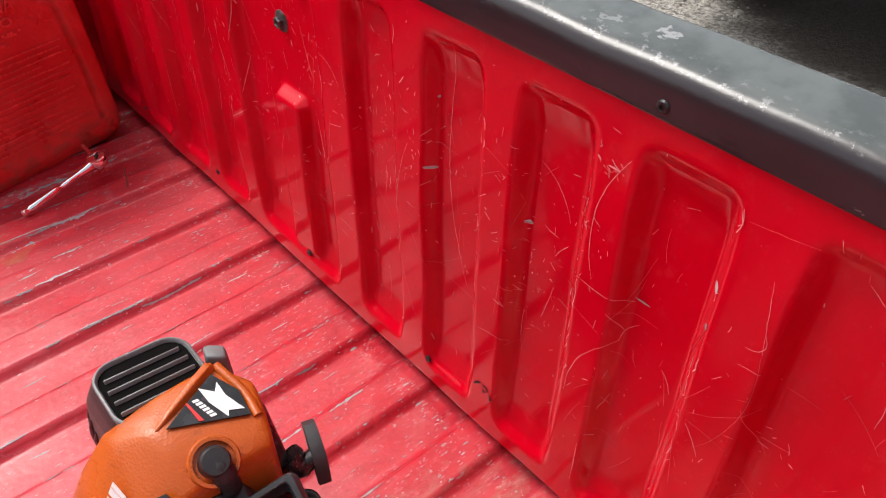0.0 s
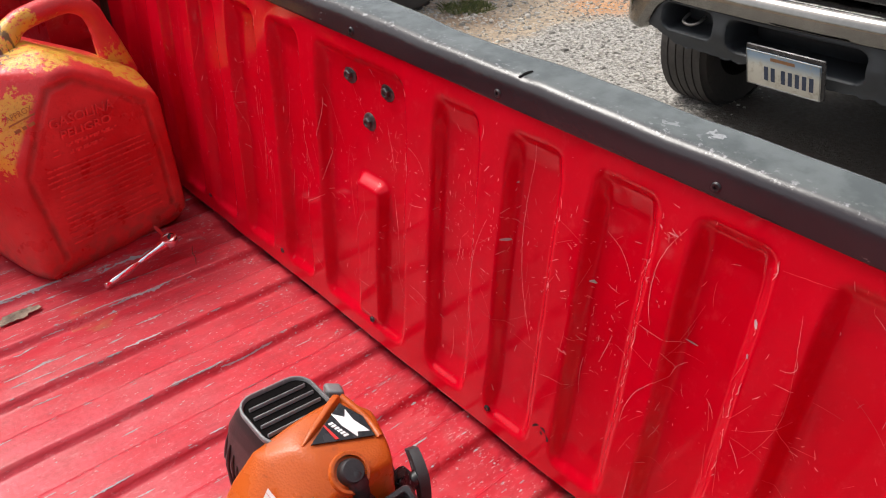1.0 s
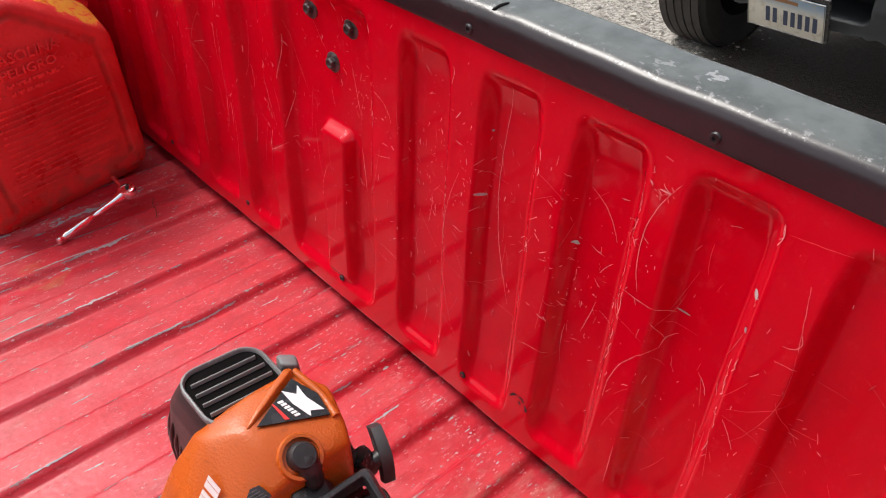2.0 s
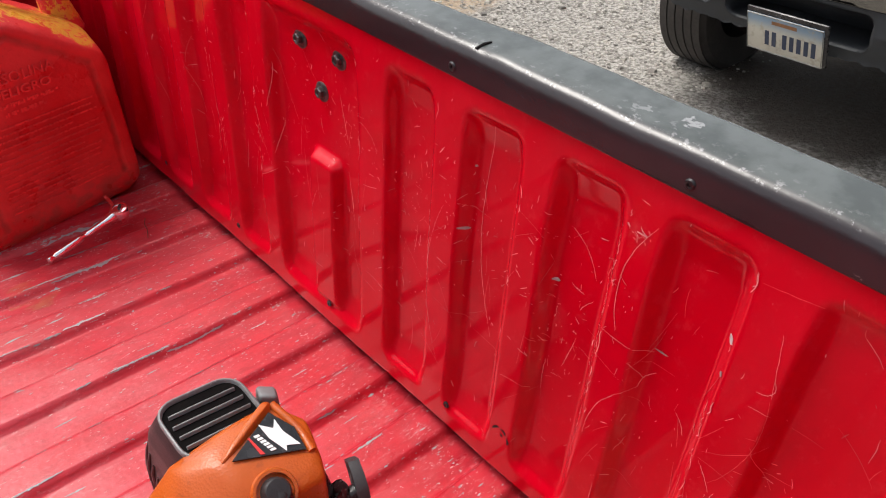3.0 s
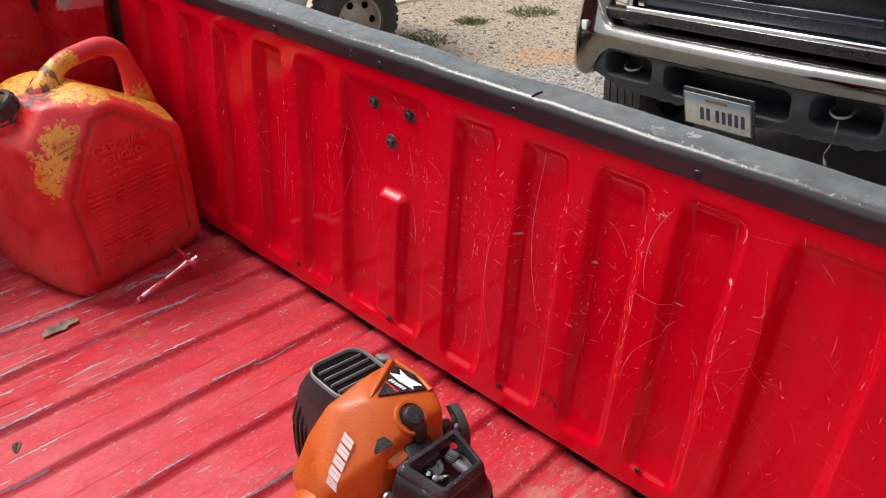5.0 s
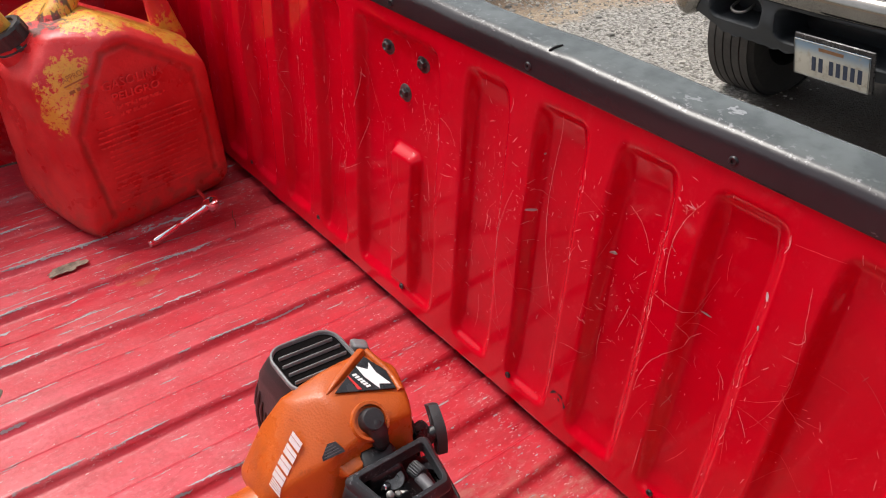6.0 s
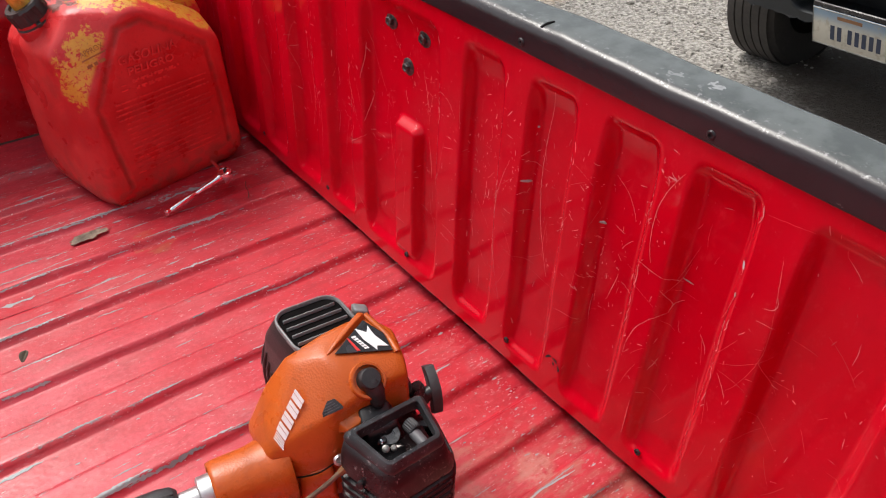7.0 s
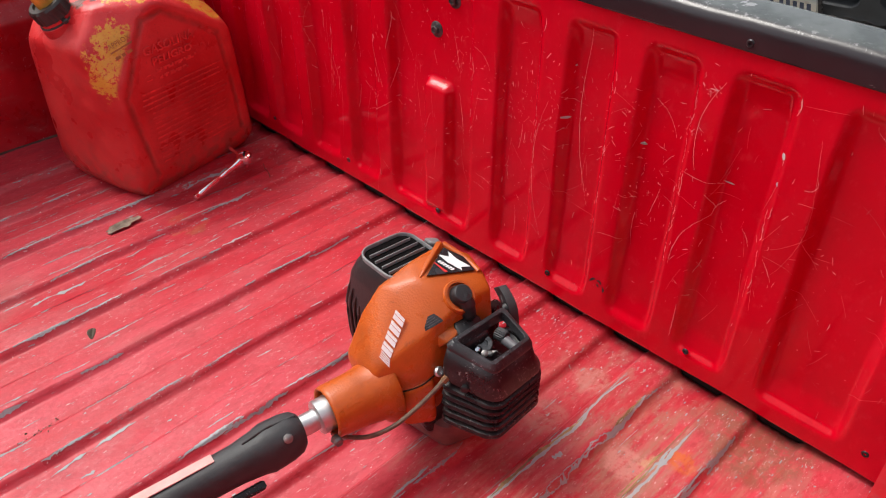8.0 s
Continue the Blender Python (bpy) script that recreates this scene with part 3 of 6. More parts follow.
def plate(outline, m, thick, material, parent, name):
    """A flat plate of any outline on the plane of the pose m."""
    bm = bmesh.new()
    lo = [bm.verts.new(m @ Vector((x, y, 0))) for x, y in outline]
    hi = [bm.verts.new(m @ Vector((x, y, thick))) for x, y in outline]
    bm.faces.new(hi), bm.faces.new(lo[::-1])
    for i in range(len(lo)):
        bm.faces.new((lo[i], lo[(i + 1) % len(lo)], hi[(i + 1) % len(lo)], hi[i]))
    bmesh.ops.recalc_face_normals(bm, faces=bm.faces)
    return part(name, bm, material, parent, "", 0)


def on_plane(origin, xdir, ydir):
    """The pose of a plane with its x and y directions."""
    x = Vector(xdir).normalized()
    z = x.cross(Vector(ydir)).normalized()
    y = z.cross(x)
    m = Matrix((x, y, z)).transposed().to_4x4()
    m.translation = Vector(origin)
    return m


# ---- the pickup whose bed the camera looks into ----
GROUND_Z = -0.82


def ground_height(x, y):
    """The yard falls gently away towards +y."""
    return GROUND_Z - 0.06 * np.clip(y - 2.1, -3.5, 6.0) * sm(0.2, 2.0, x)


pickup = thing("pickup_truck", pose(0, 0, GROUND_Z), "red pickup truck with a scratched, dented steel bed and closed tailgate", "pickup truck")
DOWN = Matrix.Translation((0, 0, -GROUND_Z))        # bed heights are counted from its floor


def bed_part(name, mesh_or_bm, material, parent=pickup, label="", smooth=40):
    mesh = mesh_or_bm
    if isinstance(mesh_or_bm, bmesh.types.BMesh):
        mesh = bpy.data.meshes.new(name)
        mesh_or_bm.normal_update()
        mesh_or_bm.to_mesh(mesh)
        mesh_or_bm.free()
    ob = linked(name, mesh, material, parent, label, smooth)
    if parent is pickup:
        ob.matrix_basis = DOWN
    return ob


# floor: pressed ribs, 117 mm apart, running front to back
RIB_Y0, RIB_H = 0.525, 0.011


def floor_place(x, y):
    f = ((y - RIB_Y0) / PITCH) % 1.0
    rib = sm(-0.01, 0.085, f) * (1 - sm(0.46, 0.54, f)) + sm(0.985, 1.0, f) * 0.02
    side = sm(1.56, 1.64, y) + sm(0.25, 0.17, y)
    rib = rib * np.clip(1 - side, 0, 1) + np.clip(side, 0, 1) * (1 + 0.5 * sm(0.26, 0.16, y))
    wave = 0.0012 * np.sin(x * 9 + y * 5) * np.sin(y * 7 - x * 4) + 0.0008 * np.sin(x * 31 + 2 * y) * np.sin(y * 23)
    lip = -0.002 * sm(0.565, 0.573, x)
    return x, y, -0.006 + RIB_H * rib + wave + lip


floor_x = np.unique(np.concatenate([np.linspace(-1.9, -0.7, 13), np.linspace(-0.7, 0.5, 61), np.linspace(0.5, 0.573, 17)]))
floor_bm_mesh = grid_mesh("bed_floor", floor_x, np.arange(0.085, 1.7401, 0.0039), floor_place)
bed_floor = bed_part("bed_floor", floor_bm_mesh, FLOOR, label="faded red ribbed steel floor with chipped paint", smooth=60)
mod = bed_floor.modifiers.new("thickness", "SOLIDIFY")
mod.thickness, mod.offset = 0.004, -1.0

# chipped paint on the floor: flakes with ragged outlines, lying on the sheet
chip_rng = np.random.RandomState(21)


def flakes(name, spec, material, label):
    """Ragged flakes (x, y, length, width) along the ribs, as one mesh."""
    co, fa, base = [], [], 0
    for x, y, length, width in spec:
        n = int(np.clip(length / 0.0022, 3, 26))
        t = np.linspace(0, 1, n)
        drift = np.cumsum(chip_rng.normal(0, width * 0.07, n))
        body = np.sin(np.pi * (0.04 + 0.92 * t)) ** 0.45 * chip_rng.uniform(0.35, 1.0, n)
        xs = x + (t - 0.5) * length + chip_rng.normal(0, 0.0004, n)
        lo, hi = y + drift - width * 0.5 * body * chip_rng.uniform(0.5, 1.2, n), y + drift + width * 0.5 * body * chip_rng.uniform(0.5, 1.2, n)
        px, py = np.concatenate([xs, xs]), np.concatenate([lo, hi])
        pz = floor_place(px, py)[2] + 0.00045
        co.append(np.stack([px, py, pz], -1))
        fa += [(base + i, base + i + 1, base + n + i + 1, base + n + i) for i in range(n - 1)]
        base += 2 * n
    mesh = bpy.data.meshes.new(name)
    mesh.from_pydata(np.concatenate(co).tolist(), [], fa)
    ob = bed_part(name, mesh, material, bed_floor, label, 0)
    return tagged(ob, kind="stuff")


spec = []
for rib in range(-3, 10):
    for f, amount in ((0.445, 22), (0.075, 28), (0.26, 7), (0.80, 9)):
        for _ in range(amount):
            y = RIB_Y0 + PITCH * (rib + f) + chip_rng.normal(0, 0.0022 if amount > 10 else 0.012)
            length = 0.004 + 0.075 * chip_rng.rand() ** 3.2 * (1.3 if amount > 10 else 0.5)
            if 0.20 < y < 1.66:
                spec.append((chip_rng.uniform(-0.45, 0.52 - length / 2), y, length, min(0.0012 + 0.05 * length, 0.0045) * chip_rng.uniform(0.5, 1.3)))
for _ in range(640):
    spec.append((0.535 - 0.75 * chip_rng.rand() ** 1.9, chip_rng.uniform(0.2, 1.62), chip_rng.uniform(0.002, 0.009), chip_rng.uniform(0.0010, 0.0036)))
flakes("chipped_paint", spec, CHIP, "grey chips where the paint has gone")
spec = []
for _ in range(6200):
    spec.append((0.540 - 0.95 * chip_rng.rand() ** 1.8, chip_rng.uniform(0.2, 1.66), 0.0010 + 0.006 * chip_rng.rand() ** 4, chip_rng.uniform(0.0006, 0.0020)))
flakes("flecked_paint", spec, FLECK, "pale flecks in the worn paint")


def ragged_line(n, least):
    """A torn edge: slow swells with small nicks."""
    few = max(3, n // 4)
    swell = np.interp(np.linspace(0, 1, n), np.linspace(0, 1, few), chip_rng.uniform(least, 1.3, few))
    return np.clip(swell, 0.02, 1.3) * chip_rng.uniform(0.75, 1.15, n)


def streak(name, places, width, material, lift, label, taper=0.25, least=0.35):
    """A long ragged strip of lost paint through a few places on the floor."""
    n = int(max(16, abs(places[-1][0] - places[0][0]) / 0.0022))
    px = np.linspace(places[0][0], places[-1][0], n)
    py = np.interp(px, [p[0] for p in places], [p[1] for p in places])
    walk_ = np.cumsum(chip_rng.normal(0, 0.00025, n))
    py = py + walk_ - np.linspace(walk_[0], walk_[-1], n)
    t = np.linspace(0, 1, n)
    body = np.minimum(1, np.minimum(t, 1 - t) / taper) ** 0.6 * (0.72 + 0.28 * np.sin(t * 17 + width * 900))
    lo, hi = py - width * 0.5 * body * ragged_line(n, least), py + width * 0.5 * body * ragged_line(n, least)
    x2, y2 = np.concatenate([px, px]), np.concatenate([lo, hi])
    mesh = bpy.data.meshes.new(name)
    mesh.from_pydata(np.stack([x2, y2, floor_place(x2, y2)[2] + lift], -1).tolist(), [], [(i, i + 1, n + i + 1, n + i) for i in range(n - 1)])
    return bed_part(name, mesh, material, bed_floor, label, 0)


for places, width in (([(0.06, 0.457), (0.26, 0.456), (0.32, 0.456), (0.38, 0.453), (0.446, 0.457), (0.503, 0.453)], 0.0100), ([(0.235, 0.414), (0.31, 0.415), (0.37, 0.417), (0.43, 0.413), (0.492, 0.418)], 0.0115),
                      ([(0.20, 0.342), (0.34, 0.341), (0.394, 0.339), (0.50, 0.340)], 0.0078), ([(0.25, 0.297), (0.383, 0.296), (0.428, 0.294)], 0.0060), ([(0.446, 0.296), (0.503, 0.297)], 0.0056), ([(0.318, 0.440), (0.334, 0.438)], 0.013)):
    streak("worn_streak", places, width, CHIP, 0.0006, "")
LINES_A = (([(-0.02, 1.358), (0.076, 1.36), (0.184, 1.367)], 0.0044),
           ([(0.009, 1.438), (0.108, 1.436)], 0.0037),
           ([(0.08, 1.482), (0.206, 1.485)], 0.0033),
           ([(0.121, 1.442), (0.235, 1.45)], 0.0033),
           ([(-0.059, 1.25), (0.04, 1.25), (0.161, 1.254), (0.234, 1.26)], 0.004),
           ([(-0.034, 1.202), (-0.001, 1.206), (0.058, 1.205)], 0.0112),
           ([(0.058, 1.205), (0.122, 1.207)], 0.0037),
           ([(0.0, 1.137), (0.07, 1.139)], 0.0063))
LINES_B = (([(0.104, 1.14), (0.172, 1.137), (0.287, 1.149)], 0.005),
           ([(0.132, 1.217), (0.175, 1.221)], 0.005),
           ([(0.283, 1.339), (0.361, 1.348), (0.424, 1.347)], 0.0075),
           ([(0.189, 1.332), (0.265, 1.328)], 0.005),
           ([(-0.162, 0.857), (-0.102, 0.866), (-0.055, 0.869), (-0.023, 0.87)], 0.0088),
           ([(-0.146, 1.011), (-0.093, 1.01)], 0.0063),
           ([(-0.153, 0.932), (-0.141, 0.932)], 0.0125),
           ([(-0.116, 0.832), (-0.097, 0.831)], 0.0075),
           ([(0.271, 1.226), (0.297, 1.225)], 0.0063))
for places, width in LINES_A + LINES_B:
    streak("worn_streak", places, width * 1.05, CHIP, 0.0006, "", 0.12, -0.55)
for places, width in (([(0.215, 0.4555), (0.26, 0.4565), (0.32, 0.4570), (0.40, 0.454)], 0.0058), ([(0.415, 0.416), (0.485, 0.419)], 0.0050), ([(0.33, 0.3465), (0.40, 0.345)], 0.0050), ([(0.335, 0.355), (0.41, 0.354), (0.495, 0.351)], 0.0062)):
    streak("rust_streak", places, width, RUST, 0.0009, "rusty brown streak along a rib")

# tailgate: one pressed sheet with upright recesses
tailgate = bed_part("tailgate", bmesh.new(), RED, label="glossy red pressed steel tailgate covered in fine scratches")
PANELS = [(1.515, 1.620), (1.382, 1.465), (1.266, 1.352), (1.147, 1.231), (1.034, 1.112), (0.813, 0.999), (0.689, 0.766), (0.574, 0.650), (0.462, 0.539), (0.349, 0.428), (0.192, 0.306)]


def press_depth(y, z):
    d = np.zeros_like(y)
    for y0, y1 in PANELS:
        big = y1 - y0 > 0.15
        s = rounded(y, z, y0, y1, 0.047, 0.459, 0.018)
        p = ramp(-0.002, 0.0140 + 0.004 * sm(0.40, 0.45, z) + 0.002 * sm(0.08, 0.062, z), -s, 0.26 + 0.22 * (sm(0.40, 0.44, z) + sm(0.09, 0.07, z))) * (1 - 0.50 * sm(0.092, 0.050, z) - 0.45 * sm(0.415, 0.455, z))
        if big:
            p = p * (1 - sm(-0.001, 0.0130, -rounded(y, z, 0.858, 0.924, 0.02, 0.292, 0.016)) * sm(0.05, 0.066, z))
        d = np.maximum(d, p)
    return d


def gate_place(y, z):
    dents = 0.0012 * np.sin(y * 13 + z * 9) * np.sin(z * 17 - y * 5) + 0.0006 * np.sin(y * 41) * np.sin(z * 33 + y * 3)
    curl = np.clip((0.0270 - z) / 0.0065, 0, 1)            # the sheet rolls under at its foot
    return 0.549 + 0.0150 * press_depth(y, z) + dents + 0.0075 * (1 - np.sqrt(1 - 0.998 * curl * curl)), y, z


gate_sheet = grid_mesh("inner_panel", np.arange(0.12, 1.6871, 0.0030), np.concatenate([np.linspace(0.0205, 0.0270, 8), np.linspace(0.0285, 0.0405, 6), np.arange(0.0430, 0.0738, 0.0022), np.arange(0.0738, 0.486, 0.0038)]), gate_place)
linked("inner_panel", gate_sheet, RED, tailgate, "", 80)
part("core", box((0.030, 1.566, 0.430), (0.592, 0.9035, 0.262), bevel=0.004), RED, tailgate)

# black plastic cap over the tailgate's upper edge
CAP_OUT = [(0.5535, 0.4790), (0.5462, 0.4790), (0.5450, 0.4797), (0.5445, 0.4812), (0.5446, 0.4835), (0.5446, 0.4870), (0.5447, 0.492), (0.5450, 0.4985), (0.5458, 0.5030), (0.5475, 0.5075), (0.5503, 0.5110), (0.5540, 0.5133), (0.5580, 0.5145),
           (0.568, 0.5153), (0.582, 0.5162), (0.596, 0.5172), (0.6005, 0.5168), (0.6040, 0.5150), (0.6060, 0.5110), (0.6068, 0.504), (0.6068, 0.470), (0.6045, 0.470)]
cap_sections = []
for i in range(161):
    y = 0.118 + 1.57 * i / 160
    dip = 0.010 * math.exp(-((y - 0.74) / 0.11) ** 2)
    jog = 0.0005 * math.sin(y * 23) + 0.0003 * math.sin(y * 61 + 1)
    ring = []
    for x, z in CAP_OUT:
        back = sm(0.57, 0.6, x)
        ring.append((x - dip * back + jog * (z > 0.48), y, z + jog * 0.8 * (z > 0.48) - 0.0016 * math.exp(-((y - 0.636) / 0.006) ** 2) * (0.55 < x < 0.575)))
    cap_sections.append(ring)
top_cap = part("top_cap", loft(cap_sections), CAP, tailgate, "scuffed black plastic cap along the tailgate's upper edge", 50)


part("cut", hull([(0.5505, 0.6425, 0.5120), (0.5505, 0.6450, 0.5118), (0.5570, 0.6402, 0.5147), (0.5600, 0.6435, 0.5150), (0.5665, 0.6395, 0.5157), (0.5665, 0.6408, 0.5157), (0.5520, 0.6430, 0.5085), (0.5665, 0.6400, 0.5110)]), GAP, top_cap, "short dark cut in the plastic")


def hex_bolt(name, at, size, parent, washer=True):
    """A flanged hexagon bolt that faces -x."""
    bm = bmesh.new()
    if washer:
        lathe([(size * 1.75, 0), (size * 1.75, size * 0.18), (size * 1.45, size * 0.32), (size * 1.2, size * 0.36)], n=22, bm=bm)
    lathe([(size, size * 0.3), (size, size * 0.95), (size * 0.8, size * 1.15), (size * 0.62, size * 1.12), (size * 0.55, size * 0.95)], n=6, bm=bm)
    bm.transform(pose(*at, 0, -90, 0))
    return part(name, bm, HEX, parent, "", 30)


for y, z in ((0.937, 0.422), (0.863, 0.421), (0.900, 0.368)):
    hex_bolt("bolt", (float(gate_place(np.array(y), np.array(z))[0]) + 0.0006, y, z), 0.0071, tailgate)


def small_screw(at, parent, material):
    bm = lathe([(0.0045, 0), (0.0047, 0.0012), (0.0036, 0.0024), (0.0020, 0.0024), (0.0018, 0.0008)], n=14)
    bm.transform(pose(*at, 0, -90, 0))
    return part("screw", bm, material, parent, "", 30)


for i in range(7):
    y = 0.163 + 0.2405 * i
    if y < 1.68:
        small_screw((0.5505, y, 0.0575), tailgate, BOLT)
for y in (0.168, 0.416, 0.665, 0.909, 1.155, 1.40, 1.645):
    small_screw((0.5455, y, 0.489), tailgate, BOLT)

# scratches in the paint: thin worn lines that lie on the sheet
rng = random.Random(7)


def ribbon(bm, pts, width, lift=0.0007):
    rows = []
    for i, (y, z) in enumerate(pts):
        a, b = pts[max(i - 1, 0)], pts[min(i + 1, len(pts) - 1)]
        d = Vector((b[0] - a[0], b[1] - a[1]))
        d = d.normalized() if d.length else Vector((0, 1))
        w = width * 0.5 * (0.35 + 0.65 * math.sin(math.pi * (i + 0.5) / len(pts)))
        pair = []
        for s in (-1, 1):
            yy, zz = y - s * d.y * w, z + s * d.x * w
            x = gate_place(np.array(yy), np.array(zz))[0]
            pair.append(bm.verts.new((float(x) - lift, yy, zz)))
        rows.append(pair)
    for p, q in zip(rows, rows[1:]):
        bm.faces.new((p[0], p[1], q[1], q[0]))


def line(pts, steps=7):
    return [(p.x, p.y) for p in bezier([(y, z, 0) for y, z in pts], steps)]


# deep scratches: from (y, z) to (y, z), how far each bows, and its width in tenths of a millimetre
DEEP_A = (
    (0.617, 0.448, 0.599, 0.195, 0.018, 8), (0.669, 0.337, 0.666, 0.118, 0.022, 6), (0.817, 0.371, 0.778, 0.345, -0.008, 4),
    (0.724, 0.275, 0.728, 0.235, -0.002, 5), (0.749, 0.195, 0.745, 0.172, -0.001, 5), (0.729, 0.134, 0.729, 0.078, -0.002, 4),
    (0.521, 0.386, 0.485, 0.346, -0.006, 5), (0.510, 0.329, 0.494, 0.325, 0.001, 7), (0.495, 0.305, 0.483, 0.323, -0.001, 6),
    (0.493, 0.270, 0.504, 0.224, 0.000, 6), (0.523, 0.220, 0.523, 0.178, 0.002, 6), (0.488, 0.262, 0.466, 0.248, -0.003, 5),
    (0.803, 0.295, 0.778, 0.301, 0.001, 6), (0.800, 0.168, 0.766, 0.160, -0.002, 4),
)
DEEP_B = (
    (0.566, 0.174, 0.532, 0.176, -0.003, 5), (0.433, 0.439, 0.447, 0.322, 0.014, 7), (0.462, 0.316, 0.414, 0.313, 0.001, 7),
    (0.456, 0.181, 0.419, 0.268, -0.011, 7), (0.419, 0.269, 0.407, 0.292, -0.003, 6), (0.429, 0.297, 0.417, 0.278, -0.001, 4),
    (0.380, 0.265, 0.368, 0.245, -0.002, 7), (0.342, 0.248, 0.326, 0.223, -0.001, 7), (0.319, 0.412, 0.309, 0.354, 0.000, 4),
    (0.274, 0.434, 0.257, 0.417, -0.001, 6), (0.238, 0.362, 0.237, 0.337, -0.001, 7), (0.431, 0.126, 0.431, 0.068, 0.000, 6),
    (0.423, 0.180, 0.417, 0.200, -0.000, 6), (0.322, 0.335, 0.305, 0.337, -0.000, 5),
)
DEEP_C = (
    (0.321, 0.352, 0.311, 0.370, 0.007, 7), (0.476, 0.363, 0.469, 0.321, -0.006, 6), (0.472, 0.380, 0.464, 0.389, 0.004, 9),
    (1.163, 0.328, 1.181, 0.155, -0.000, 5), (1.040, 0.368, 1.012, 0.238, 0.007, 5), (1.078, 0.229, 1.050, 0.212, 0.000, 4),
    (0.920, 0.116, 0.898, 0.238, -0.009, 5), (0.851, 0.281, 0.841, 0.216, -0.002, 6), (0.920, 0.121, 0.890, 0.118, 0.002, 6),
    (1.069, 0.179, 0.995, 0.222, 0.003, 6), (0.820, 0.363, 0.814, 0.318, -0.007, 5), (0.803, 0.152, 0.780, 0.147, 0.000, 4),
    (1.024, 0.102, 0.996, 0.079, 0.000, 4),
)
SHALLOW = (
    (0.309, 0.351, 0.329, 0.232, -0.011, 5), (0.345, 0.442, 0.302, 0.447, 0.000, 6), (0.343, 0.261, 0.299, 0.301, 0.003, 6),
    (1.175, 0.324, 1.161, 0.153, 0.009, 6), (1.026, 0.231, 1.042, 0.026, 0.003, 6), (0.845, 0.195, 0.820, 0.112, 0.006, 6),
    (0.935, 0.410, 0.910, 0.376, 0.001, 5), (1.231, 0.218, 1.229, 0.112, 0.000, 5), (1.129, 0.247, 1.137, 0.088, -0.004, 5),
)


def scratch(target, y0, z0, y1, z1, bow_, width):
    """One curved scratch that wavers a little along its way."""
    dy, dz = y1 - y0, z1 - z0
    n = max(6, int(math.hypot(dy, dz) / 0.006))
    reach = math.hypot(dy, dz) or 1.0
    pts = []
    for i in range(n + 1):
        t = i / n
        off = bow_ * 4 * t * (1 - t) + rng.uniform(-0.0004, 0.0004)
        pts.append((y0 + dy * t - dz / reach * off, z0 + dz * t + dy / reach * off))
    ribbon(target, pts, width * 0.000072)


bm, faint = bmesh.new(), bmesh.new()
for row in DEEP_A + DEEP_B + DEEP_C:
    scratch(bm, *row)
for row in SHALLOW:
    scratch(faint, *row)
SHEEN_SPOT = (0.448, 0.426)


def scatter(y, z, length, ang, width):
    bend = rng.uniform(-0.05, 0.05) * length
    c, s = math.cos(ang), math.sin(ang)
    pts = [(y + t * length * c - bend * (1 - 4 * t * t) * s, min(0.462, max(0.035, z + t * length * s + bend * (1 - 4 * t * t) * c))) for t in (-0.5, -0.3, -0.1, 0.1, 0.3, 0.5)]
    ribbon(bm, pts, width)


def tick(y, z, length, ang, width):
    """A scratch; two thirds of them are shallow."""
    global bm
    keep = bm
    if rng.random() < (0.5 if y < 0.9 else 0.72):
        bm = faint
    scatter(y, z, length, ang, width)
    bm = keep


for _ in range(620):
    ang = rng.gauss(math.pi / 2, 0.25) if rng.random() < 0.6 else rng.uniform(0, math.pi)
    tick(rng.uniform(0.15, 1.60), min(0.455, max(0.06, rng.gauss(0.26, 0.11))), 0.0015 + 0.011 * rng.random() ** 2, ang, rng.choice((0.0003, 0.0004, 0.0005, 0.0007)))
for _ in range(44):        # long hairlines, mostly upright
    tick(rng.uniform(0.80, 1.60), rng.uniform(0.16, 0.36), rng.uniform(0.02, 0.10), rng.gauss(math.pi / 2, 0.22), rng.choice((0.0003, 0.00035, 0.0004)))
for _ in range(70):        # faint hairlines
    ang = rng.gauss(math.pi / 2, 0.5) if rng.random() < 0.7 else rng.gauss(0.3, 0.3)
    y, z, n = rng.uniform(0.18, 0.85), rng.uniform(0.12, 0.40), rng.uniform(0.012, 0.06)
    keep, bm = bm, faint
    scatter(y, z, n, ang, rng.choice((0.0003, 0.0004)))
    bm = keep
for _ in range(16):        # pale ticks put in for a pinkish reflection on the paint
    tick(SHEEN_SPOT[0] + rng.gauss(0, 0.008), SHEEN_SPOT[1] + rng.gauss(0, 0.004), 0.002 + 0.009 * rng.random() ** 2, rng.gauss(0.5, 0.5), rng.choice((0.0005, 0.0009, 0.0016)))
for _ in range(64):        # knots of nicks where loads have rubbed
    y0, z0, lean = rng.choice((rng.uniform(0.25, 0.9), rng.uniform(0.45, 1.4))), rng.gauss(0.30, 0.06), rng.uniform(0, math.pi)
    for _ in range(rng.randint(4, 10)):
        tick(y0 + rng.gauss(0, 0.016), min(0.44, max(0.08, z0 + rng.gauss(0, 0.012))), 0.0012 + 0.010 * rng.random() ** 3, rng.gauss(lean, 0.7), rng.choice((0.0004, 0.0006, 0.0009)))
for _ in range(95):       # rubbed ticks along the recesses' right-hand rims
    y1 = rng.choice([p for p in PANELS[2:] if p[0] > 0.3])[0] + rng.uniform(-0.004, 0.005)
    z = min(0.44, max(0.07, rng.gauss(0.28, 0.1)))
    n = rng.uniform(0.004, 0.02)
    ribbon(bm, [(y1 + rng.uniform(-1, 1) * 0.002 + t * rng.uniform(-0.002, 0.002), z + t * n) for t in (-0.5, -0.2, 0.1, 0.5)], rng.uniform(0.0004, 0.0008))
